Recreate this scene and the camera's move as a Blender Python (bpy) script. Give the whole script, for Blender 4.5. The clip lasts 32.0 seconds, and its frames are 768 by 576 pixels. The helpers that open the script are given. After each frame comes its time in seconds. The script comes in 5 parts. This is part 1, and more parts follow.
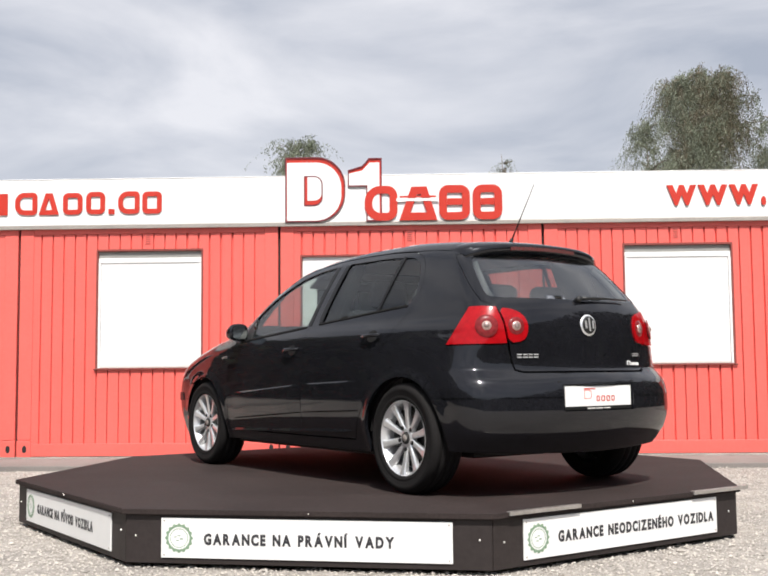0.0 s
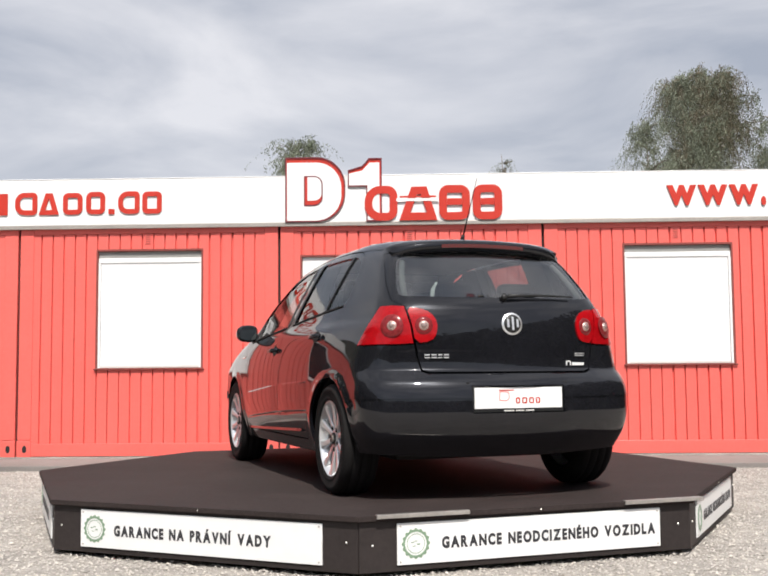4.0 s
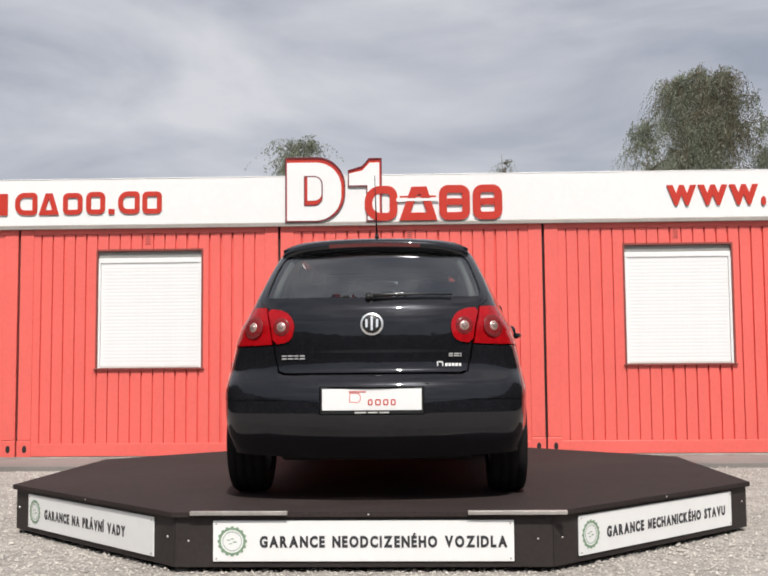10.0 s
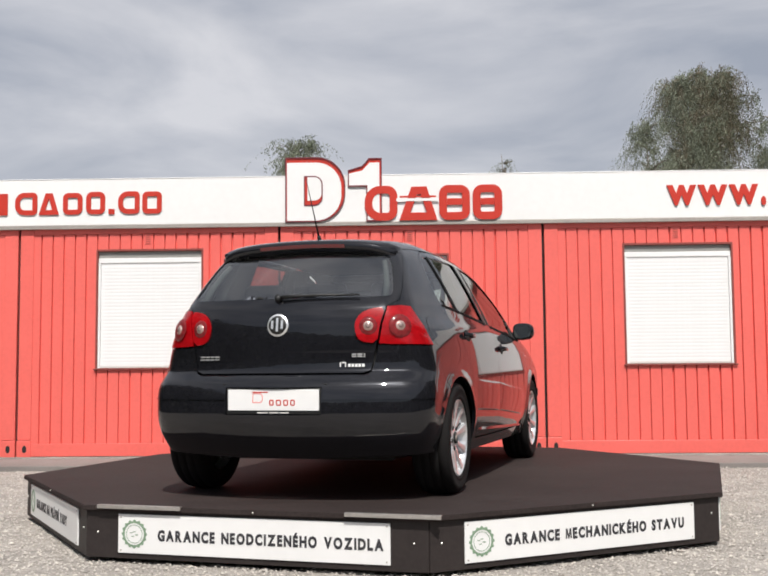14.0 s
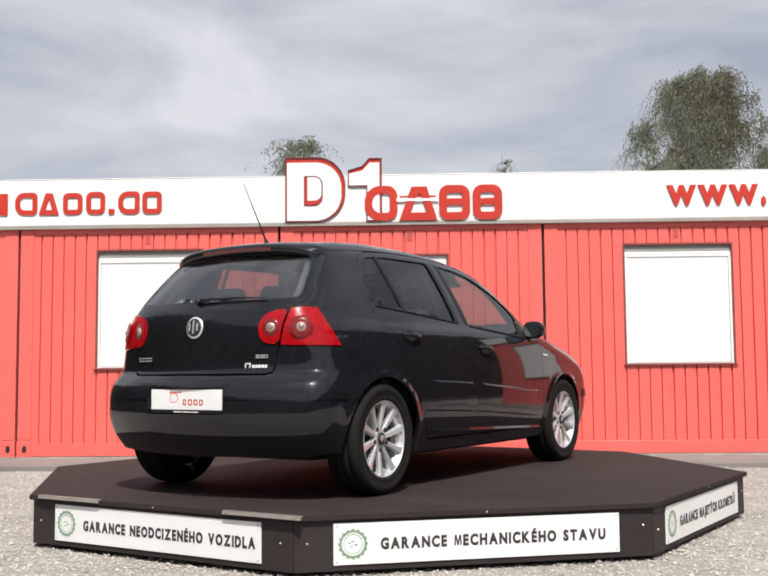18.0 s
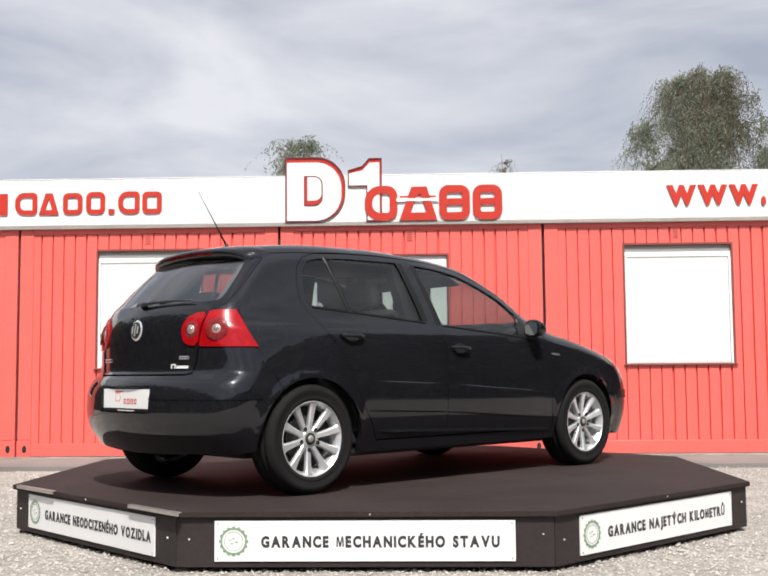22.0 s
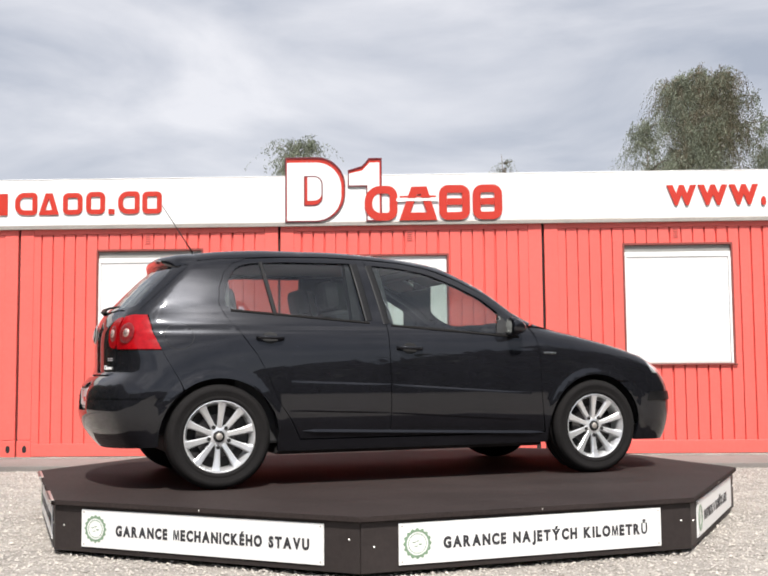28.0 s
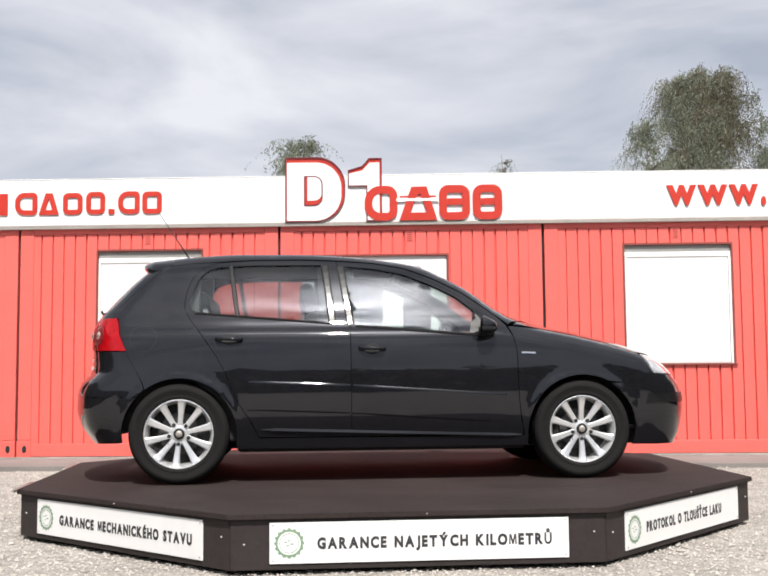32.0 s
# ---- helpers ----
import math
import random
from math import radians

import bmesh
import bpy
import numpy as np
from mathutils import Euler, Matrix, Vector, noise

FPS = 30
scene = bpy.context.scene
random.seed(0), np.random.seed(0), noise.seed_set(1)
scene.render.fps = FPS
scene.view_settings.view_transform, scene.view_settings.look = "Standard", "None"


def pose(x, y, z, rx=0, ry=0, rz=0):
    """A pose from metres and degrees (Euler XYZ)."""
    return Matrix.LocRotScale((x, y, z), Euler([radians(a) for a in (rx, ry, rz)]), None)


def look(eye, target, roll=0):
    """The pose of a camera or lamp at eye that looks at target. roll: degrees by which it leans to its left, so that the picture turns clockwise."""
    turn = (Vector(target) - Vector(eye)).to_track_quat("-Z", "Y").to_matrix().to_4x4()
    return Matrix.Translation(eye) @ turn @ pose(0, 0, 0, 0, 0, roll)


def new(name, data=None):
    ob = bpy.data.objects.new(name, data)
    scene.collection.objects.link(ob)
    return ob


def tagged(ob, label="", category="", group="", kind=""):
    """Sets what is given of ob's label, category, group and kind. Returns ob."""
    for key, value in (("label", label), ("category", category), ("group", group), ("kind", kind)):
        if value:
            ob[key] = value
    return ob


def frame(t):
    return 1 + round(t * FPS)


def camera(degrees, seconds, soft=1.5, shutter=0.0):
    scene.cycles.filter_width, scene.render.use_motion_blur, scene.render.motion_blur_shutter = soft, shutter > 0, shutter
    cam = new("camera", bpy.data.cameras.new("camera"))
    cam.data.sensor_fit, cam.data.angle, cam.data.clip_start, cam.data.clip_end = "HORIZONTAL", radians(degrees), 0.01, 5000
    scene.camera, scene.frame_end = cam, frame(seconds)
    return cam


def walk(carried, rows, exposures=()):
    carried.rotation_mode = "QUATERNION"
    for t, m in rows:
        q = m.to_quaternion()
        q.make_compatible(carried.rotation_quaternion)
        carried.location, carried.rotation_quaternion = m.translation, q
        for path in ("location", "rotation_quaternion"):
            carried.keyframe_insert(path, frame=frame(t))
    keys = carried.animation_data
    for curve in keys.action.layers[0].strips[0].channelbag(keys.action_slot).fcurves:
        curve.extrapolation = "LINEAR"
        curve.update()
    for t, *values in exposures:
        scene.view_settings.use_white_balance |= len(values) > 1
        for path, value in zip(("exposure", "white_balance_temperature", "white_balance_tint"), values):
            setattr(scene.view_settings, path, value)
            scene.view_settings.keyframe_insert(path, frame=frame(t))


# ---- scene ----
cam = camera(40.14, 32.0, soft=1.9)
EYE = (0.0, 0.0, 1.0)
TILT = radians(4.537)
CAM_POSE = look(EYE, (0.0, math.cos(TILT), 1.0 + math.sin(TILT)), -0.483)
walk(cam, [(0.0, CAM_POSE), (32.0, CAM_POSE)], [(0.0, 0.34), (3.0, 0.30), (6.0, 0.12), (9.0, 0.02), (13.0, 0.0), (17.0, 0.14), (20.0, 0.22), (25.0, 0.36), (32.0, 0.36)])

# turntable: axis on the ground, and its turn in degrees time by time
PIVOT = (-0.021, 7.617)
DECK = 0.303
TURNS = [(0.0, 35.12), (1.0, 31.15), (2.0, 27.41), (3.0, 23.48), (3.5, 21.67), (5.5, 14.55), (6.0, 12.68), (7.0, 9.05),
         (8.0, 5.31), (9.0, 1.42), (10.0, -2.39), (11.0, -5.95), (12.0, -9.88), (13.0, -13.48), (14.0, -17.16),
         (14.5, -18.98), (16.5, -26.56), (17.0, -28.46), (18.0, -32.47), (19.0, -35.99), (20.0, -39.78),
         (21.0, -43.46), (22.0, -47.20), (23.0, -50.94), (24.0, -54.74), (25.0, -58.49), (25.5, -60.35), (27.5, -67.87),
         (28.0, -69.90), (29.0, -73.63), (30.0, -77.43), (31.0, -81.21), (32.0, -85.13)]

# ---------------------------------------------------------------- world and sun
SUN_EL, SUN_AZ = 54.0, 7.0   # azimuth: to the right of straight behind the camera
world = bpy.data.worlds.new("sky")
scene.world = world
world.use_nodes = True
wn, wl = world.node_tree.nodes, world.node_tree.links
wn.clear()


def wnode(kind, **inputs):
    n = wn.new(kind)
    for k, v in inputs.items():
        n.inputs[k.replace("_", " ")].default_value = v
    return n


out = wnode("ShaderNodeOutputWorld")
bg = wnode("ShaderNodeBackground", Strength=1.0)
sky = wn.new("ShaderNodeTexSky")
sky.sky_type, sky.sun_disc = "NISHITA", False
sky.sun_elevation, sky.sun_rotation = radians(SUN_EL), radians(180 - SUN_AZ)
dim = wn.new("ShaderNodeVectorMath")
dim.operation = "SCALE"
dim.inputs["Scale"].default_value = 0.1
wl.new(sky.outputs[0], dim.inputs[0])
tc = wn.new("ShaderNodeTexCoord")
mp = wn.new("ShaderNodeMapping")
mp.inputs["Scale"].default_value = (2.2, 2.2, 6.5)
mp.inputs["Rotation"].default_value = (0.0, radians(5), radians(14))
mp.inputs["Location"].default_value = (0.35, 0.1, 0.2)
wl.new(tc.outputs["Generated"], mp.inputs["Vector"])
big = wnode("ShaderNodeTexNoise", Scale=1.5, Detail=7.0, Roughness=0.52, Distortion=0.4)
wl.new(mp.outputs[0], big.inputs["Vector"])
ramp = wn.new("ShaderNodeValToRGB")
ramp.color_ramp.elements[0].position, ramp.color_ramp.elements[0].color = 0.34, (0.36, 0.39, 0.46, 1)
ramp.color_ramp.elements[1].position, ramp.color_ramp.elements[1].color = 0.66, (0.70, 0.70, 0.735, 1)
wl.new(big.outputs["Fac"], ramp.inputs[0])
mixw = wn.new("ShaderNodeMix")
mixw.data_type = "RGBA"
# thinner cloud behind the camera, so that more of the blue shows there
split = wn.new("ShaderNodeSeparateXYZ")
wl.new(tc.outputs["Generated"], split.inputs[0])
cover = wnode("ShaderNodeMapRange")
for key, value in (("From Min", -0.6), ("From Max", 0.05), ("To Min", 0.62), ("To Max", 0.92)):
    cover.inputs[key].default_value = value
wl.new(split.outputs["Y"], cover.inputs["Value"])
wl.new(cover.outputs[0], mixw.inputs["Factor"])
wl.new(dim.outputs[0], mixw.inputs[6])
wl.new(ramp.outputs[0], mixw.inputs[7])
# bright haze round the sun
toward = wn.new("ShaderNodeVectorMath")
toward.operation = "DOT_PRODUCT"
se, sa = radians(SUN_EL), radians(SUN_AZ)
SUN_DIR = Vector((math.sin(sa) * math.cos(se), -math.cos(sa) * math.cos(se), math.sin(se)))
toward.inputs[1].default_value = SUN_DIR
wl.new(tc.outputs["Generated"], toward.inputs[0])
haze = None
for power, amount in ((6.0, 0.5), (110.0, 11.0)):
    up = wn.new("ShaderNodeMath")
    up.operation, up.inputs[1].default_value = "MAXIMUM", 0.0
    wl.new(toward.outputs["Value"], up.inputs[0])
    pw = wn.new("ShaderNodeMath")
    pw.operation, pw.inputs[1].default_value = "POWER", power
    wl.new(up.outputs[0], pw.inputs[0])
    ml = wn.new("ShaderNodeMath")
    ml.operation, ml.inputs[1].default_value = "MULTIPLY", amount
    wl.new(pw.outputs[0], ml.inputs[0])
    if haze is None:
        haze = ml
    else:
        both = wn.new("ShaderNodeMath")
        wl.new(haze.outputs[0], both.inputs[0])
        wl.new(ml.outputs[0], both.inputs[1])
        haze = both
glow = wn.new("ShaderNodeVectorMath")
glow.operation = "SCALE"
wl.new(ramp.outputs[0], glow.inputs[0])
# cloud banks thin and thicken across the haze
bank = wnode("ShaderNodeMapRange")
for key, value in (("From Min", 0.40), ("From Max", 0.62), ("To Min", 0.25), ("To Max", 1.7)):
    bank.inputs[key].default_value = value
wl.new(big.outputs["Fac"], bank.inputs["Value"])
thick = wn.new("ShaderNodeMath")
thick.operation = "MULTIPLY"
wl.new(haze.outputs[0], thick.inputs[0])
wl.new(bank.outputs[0], thick.inputs[1])
wl.new(thick.outputs[0], glow.inputs["Scale"])
total = wn.new("ShaderNodeVectorMath")
wl.new(mixw.outputs[2], total.inputs[0])
wl.new(glow.outputs[0], total.inputs[1])
wl.new(total.outputs[0], bg.inputs["Color"])
wl.new(bg.outputs[0], out.inputs["Surface"])

sun_data = bpy.data.lights.new("sun", "SUN")
sun_data.energy, sun_data.angle, sun_data.color = 4.4, radians(1.2), (1.0, 0.95, 0.88)
sun = new("sun", sun_data)
sun.matrix_world = look(SUN_DIR * 50, (0, 0, 0))


# ---------------------------------------------------------------- materials
def mat(name, colour, rough=0.5, metal=0.0, vary=0.12, scale=6.0, fine=60.0, bump=0.0, rough_vary=0.1, coat=0.0, second=None,
        blotch=0.0, per_piece=0.0, stretch=(1, 1, 1), ior=1.5, coat_ior=1.5, coat_rough=0.05):
    """A painted or raw surface: base colour with broad stains and fine grain, uneven gloss and a slight relief."""
    m = bpy.data.materials.new(name)
    m.use_nodes = True
    n, l = m.node_tree.nodes, m.node_tree.links
    b = n["Principled BSDF"]
    b.inputs["Metallic"].default_value = metal
    b.inputs["IOR"].default_value = ior
    b.inputs["Coat Weight"].default_value = coat
    b.inputs["Coat Roughness"].default_value = coat_rough
    b.inputs["Coat IOR"].default_value = coat_ior
    tcn, mpn = n.new("ShaderNodeTexCoord"), n.new("ShaderNodeMapping")
    mpn.inputs["Scale"].default_value = stretch
    l.new(tcn.outputs["Object"], mpn.inputs["Vector"])
    n1, n2 = n.new("ShaderNodeTexNoise"), n.new("ShaderNodeTexNoise")
    for t, s, d in ((n1, scale, 5.0), (n2, fine, 3.0)):
        t.inputs["Scale"].default_value, t.inputs["Detail"].default_value = s, d
        l.new(mpn.outputs[0], t.inputs["Vector"])
    add = n.new("ShaderNodeMath")
    add.operation = "ADD"
    l.new(n1.outputs["Fac"], add.inputs[0])
    l.new(n2.outputs["Fac"], add.inputs[1])
    rng = n.new("ShaderNodeMapRange")
    rng.inputs["From Min"].default_value, rng.inputs["From Max"].default_value = 0.7, 1.3
    l.new(add.outputs[0], rng.inputs["Value"])
    mix = n.new("ShaderNodeMix")
    mix.data_type = "RGBA"
    lo = [c * (1 - vary) for c in colour] if second is None else list(second)
    hi = [min(1.0, c * (1 + vary)) for c in colour] if second is None else list(colour)
    mix.inputs[6].default_value, mix.inputs[7].default_value = (*lo, 1), (*hi, 1)
    l.new(rng.outputs[0], mix.inputs["Factor"])
    last = mix.outputs[2]
    if blotch:
        n3 = n.new("ShaderNodeTexNoise")
        n3.inputs["Scale"].default_value, n3.inputs["Detail"].default_value = scale * 0.23, 6.0
        l.new(mpn.outputs[0], n3.inputs["Vector"])
        r3 = n.new("ShaderNodeMapRange")
        r3.inputs["From Min"].default_value, r3.inputs["From Max"].default_value = 0.35, 0.7
        r3.inputs["To Min"].default_value, r3.inputs["To Max"].default_value = 1.0, 1.0 - blotch
        l.new(n3.outputs["Fac"], r3.inputs["Value"])
        sc = n.new("ShaderNodeVectorMath")
        sc.operation = "SCALE"
        l.new(last, sc.inputs[0])
        l.new(r3.outputs[0], sc.inputs["Scale"])
        last = sc.outputs[0]
    if per_piece:
        oi = n.new("ShaderNodeNewGeometry")
        rp = n.new("ShaderNodeMapRange")
        rp.inputs["To Min"].default_value, rp.inputs["To Max"].default_value = 1 - per_piece, 1 + per_piece
        l.new(oi.outputs["Random Per Island"], rp.inputs["Value"])
        sc = n.new("ShaderNodeVectorMath")
        sc.operation = "SCALE"
        l.new(last, sc.inputs[0])
        l.new(rp.outputs[0], sc.inputs["Scale"])
        last = sc.outputs[0]
    l.new(last, b.inputs["Base Color"])
    rr = n.new("ShaderNodeMapRange")
    rr.inputs["To Min"].default_value, rr.inputs["To Max"].default_value = max(0.02, rough - rough_vary), min(1.0, rough + rough_vary)
    l.new(n1.outputs["Fac"], rr.inputs["Value"])
    l.new(rr.outputs[0], b.inputs["Roughness"])
    if bump:
        bp = n.new("ShaderNodeBump")
        bp.inputs["Strength"].default_value, bp.inputs["Distance"].default_value = 1.0, bump
        l.new(add.outputs[0], bp.inputs["Height"])
        l.new(bp.outputs[0], b.inputs["Normal"])
    return m


def glass(name, tint, rough=0.0, mirror=0.16):
    """Thin window glass: mostly clear and tinted, the rest a mirror by Fresnel."""
    m = bpy.data.materials.new(name)
    m.use_nodes = True
    n, l = m.node_tree.nodes, m.node_tree.links
    n.clear()
    o = n.new("ShaderNodeOutputMaterial")
    tr, gl, mx = n.new("ShaderNodeBsdfTransparent"), n.new("ShaderNodeBsdfGlossy"), n.new("ShaderNodeMixShader")
    # both faces of a pane together mirror about 8 % straight on, and all at a graze
    lw, pw, ma = n.new("ShaderNodeLayerWeight"), n.new("ShaderNodeMath"), n.new("ShaderNodeMath")
    lw.inputs["Blend"].default_value = 0.5
    pw.operation, pw.inputs[1].default_value = "POWER", 4.5
    ma.operation, ma.inputs[1].default_value, ma.inputs[2].default_value = "MULTIPLY_ADD", 0.98 - mirror, mirror
    l.new(lw.outputs["Facing"], pw.inputs[0])
    l.new(pw.outputs[0], ma.inputs[0])
    tr.inputs["Color"].default_value = (*tint, 1)
    gl.inputs["Roughness"].default_value = rough
    l.new(ma.outputs[0], mx.inputs[0])
    l.new(tr.outputs[0], mx.inputs[1])
    l.new(gl.outputs[0], mx.inputs[2])
    l.new(mx.outputs[0], o.inputs["Surface"])
    return m


M_RED = mat("red_container_paint", (0.78, 0.138, 0.114), 0.42, vary=0.05, scale=1.6, fine=25, bump=0.0006, blotch=0.08)
M_MAROON = mat("dark_maroon_edge", (0.15, 0.018, 0.026), 0.5, vary=0.08, scale=3, fine=40)
M_RED_SIGN = mat("red_sign_film", (0.50, 0.034, 0.018), 0.35, vary=0.04, scale=3, fine=40)
M_WHITE = mat("white_sign_panel", (0.80, 0.80, 0.79), 0.38, vary=0.02, scale=1.2, fine=14, blotch=0.04)
M_SHUTTER = mat("white_shutter_slat", (0.79, 0.79, 0.785), 0.45, vary=0.02, scale=3, fine=30, blotch=0.04)
M_FRAME = mat("pale_window_frame", (0.62, 0.61, 0.58), 0.45, vary=0.05, scale=4, fine=40)
# grey that holds the lintel's shadow on the shutter box
M_BOX = mat("shaded_shutter_box", (0.27, 0.265, 0.25), 0.5, vary=0.06, scale=4, fine=40)
M_TRIM = mat("grey_metal_trim", (0.36, 0.33, 0.30), 0.45, metal=0.3, vary=0.1, scale=3, fine=40)
M_DARK = mat("dark_joint", (0.015, 0.014, 0.014), 0.8, vary=0.2, scale=5)
M_SILL = mat("brown_red_sill", (0.22, 0.05, 0.04), 0.5, vary=0.1, scale=4)
M_GRAVEL = mat("pale_gravel", (0.49, 0.453, 0.412), 0.9, second=(0.275, 0.250, 0.222), scale=9, fine=70, bump=0.012, blotch=0.28)
M_STONE = mat("gravel_stone", (0.42, 0.388, 0.35), 0.88, vary=0.15, scale=30, fine=160, per_piece=0.38)
M_CONCRETE = mat("weathered_concrete", (0.235, 0.215, 0.20), 0.9, vary=0.14, scale=3.5, fine=60, bump=0.002, blotch=0.25)
M_PALE_STRIP = mat("pale_strip_concrete", (0.40, 0.375, 0.34), 0.9, vary=0.2, scale=5, fine=60, bump=0.003, blotch=0.35)
M_ROOF = mat("grey_felt_roof", (0.20, 0.20, 0.20), 0.9, vary=0.1, scale=2)
M_DECK = mat("dark_brown_deck_board", (0.0385, 0.0295, 0.0280), 0.78, ior=1.22, vary=0.26, scale=2.2, fine=55, bump=0.0008, rough_vary=0.16, blotch=0.2)
M_SKIRT = mat("black_brown_skirt_board", (0.030, 0.0238, 0.0228), 0.55, ior=1.35, vary=0.18, scale=3, fine=50, bump=0.0005)
M_STEEL = mat("galvanised_steel_strip", (0.50, 0.47, 0.44), 0.4, metal=0.7, vary=0.15, scale=8, fine=60)
M_PRINT = mat("dark_grey_print", (0.035, 0.035, 0.04), 0.5, vary=0.05, scale=10)
M_GREEN = mat("green_seal_print", (0.20, 0.30, 0.20), 0.5, vary=0.12, scale=40)
M_SCREW = mat("bright_screw", (0.75, 0.74, 0.70), 0.35, metal=0.6, vary=0.05)
M_BARK = mat("birch_bark", (0.17, 0.15, 0.13), 0.9, vary=0.5, scale=6, fine=30, bump=0.01)
M_WOODS = mat("dark_far_foliage", (0.040, 0.052, 0.026), 0.8, vary=0.4, scale=0.4, fine=3, per_piece=0.3)
M_LEAF = mat("grey_green_leaves", (0.165, 0.185, 0.128), 0.5, vary=0.45, scale=2.2, fine=9, per_piece=0.22)
M_LEAF_BROWN = mat("brownish_leaves", (0.150, 0.128, 0.082), 0.5, vary=0.25, scale=1.2, fine=7, per_piece=0.25)


# ---------------------------------------------------------------- mesh helpers
def link_mesh(name, bm, material, parent=None, label="", smooth=False):
    me = bpy.data.meshes.new(name)
    bm.normal_update()
    bm.to_mesh(me)
    bm.free()
    for m in (material if isinstance(material, (list, tuple)) else [material]):
        me.materials.append(m)
    if smooth:
        me.polygons.foreach_set("use_smooth", [True] * len(me.polygons))
    ob = new(name, me)
    if parent is not None:
        ob.parent = parent
    return tagged(ob, label)


def part(name, bm, material, parent, label="", smooth=False):
    return link_mesh(name, bm, material, parent, label, smooth)


def empty(name, m, label, category, group="", kind=""):
    e = new(name)
    e.empty_display_size = 0.2
    e.matrix_world = m
    return tagged(e, label, category, group, kind)


def box(bm, x0, x1, y0, y1, z0, z1, bevel=0.0, m=None):
    vs = [bm.verts.new((x, y, z)) for z in (z0, z1) for y in (y0, y1) for x in (x0, x1)]
    fs = [bm.faces.new([vs[i] for i in q]) for q in ((0, 2, 3, 1), (4, 5, 7, 6), (0, 1, 5, 4), (2, 6, 7, 3), (0, 4, 6, 2), (1, 3, 7, 5))]
    if bevel:
        es = list({e for f in fs for e in f.edges})
        r = bmesh.ops.bevel(bm, geom=es, offset=bevel, segments=2, affect="EDGES", profile=0.5)
        vs = list({v for f in r["faces"] for v in f.verts} | {v for v in vs if v.is_valid})
    if m is not None:
        bmesh.ops.transform(bm, matrix=m, verts=[v for v in vs if v.is_valid])
    return vs


def boxed(*a, bevel=0.0):
    bm = bmesh.new()
    box(bm, *a, bevel=bevel)
    return bm


def prism(bm, pts, y0, y1):
    """A flat outline in x, z pulled from y0 to y1."""
    n = len(pts)
    a = [bm.verts.new((x, y0, z)) for x, z in pts]
    b = [bm.verts.new((x, y1, z)) for x, z in pts]
    bm.faces.new(a)
    bm.faces.new(b[::-1])
    for i in range(n):
        j = (i + 1) % n
        bm.faces.new((a[j], a[i], b[i], b[j]))
    bmesh.ops.recalc_face_normals(bm, faces=bm.faces)


def tube(bm, path, r0, r1, sides=8, cap=True):
    """A round bar along a path, tapering from r0 to r1."""
    rings = []
    n = len(path)
    for i, p in enumerate(path):
        p = Vector(p)
        d = (Vector(path[min(i + 1, n - 1)]) - Vector(path[max(i - 1, 0)])).normalized()
        q = d.to_track_quat("Z", "Y")
        r = r0 + (r1 - r0) * i / max(1, n - 1)
        rings.append([bm.verts.new(p + q @ Vector((r * math.cos(2 * math.pi * k / sides), r * math.sin(2 * math.pi * k / sides), 0))) for k in range(sides)])
    for a, b in zip(rings, rings[1:]):
        for k in range(sides):
            bm.faces.new((a[k], a[(k + 1) % sides], b[(k + 1) % sides], b[k]))
    if cap:
        bm.faces.new(rings[0][::-1])
        bm.faces.new(rings[-1])


EM = [(0, 0), (0.17, 0), (0.185, 0.66), (0.39, 0), (0.55, 0), (0.755, 0.66), (0.77, 0), (0.94, 0), (0.88, 1), (0.66, 1), (0.47, 0.34), (0.28, 1), (0.06, 1)]


def glyph(ch, bold, thick):
    """One letter of the built-in font as a solid in the x, z plane facing -y, cap height 1, left edge at 0."""
    if ch == "M":
        bm = bmesh.new()
        prism(bm, EM, -thick / 2, thick / 2)
        return bm, 0.94
    cu = bpy.data.curves.new("glyph", "FONT")
    bold = bold if ch != "Ů" else min(bold, 0.028)
    cu.body, cu.size, cu.offset, cu.extrude, cu.resolution_u = ch, 1.0, bold, 0.5, 3
    ob = bpy.data.objects.new("glyph", cu)
    scene.collection.objects.link(ob)
    me = bpy.data.meshes.new_from_object(ob.evaluated_get(bpy.context.evaluated_depsgraph_get()))
    bm = bmesh.new()
    bm.from_mesh(me)
    bpy.data.objects.remove(ob)
    bpy.data.curves.remove(cu)
    bpy.data.meshes.remove(me)
    x0 = min(v.co.x for v in bm.verts)
    for v in bm.verts:
        x, y, z = v.co
        v.co = ((x - x0) / 0.70, -z * thick, y / 0.70)
    return bm, max(v.co.x for v in bm.verts)


def letters(words, height, width, thick, bold, parent, material, at, gap=0.20, space=0.95):
    """A line of single letters, stretched to a given width, as parts of their sign."""
    made, x = [], 0.0
    for ch in words:
        if ch == " ":
            x += space - gap
            continue
        bm, w = glyph(ch, bold, thick)
        made.append((bm, x, w))
        x += w + gap
    k = width / (x - gap)
    for bm, x0, w in made:
        for v in bm.verts:
            v.co.x *= k
            v.co.z *= height
        o = part("letter", bm, material, parent)
        o.location = (at[0] + x0 * k, at[1], at[2])


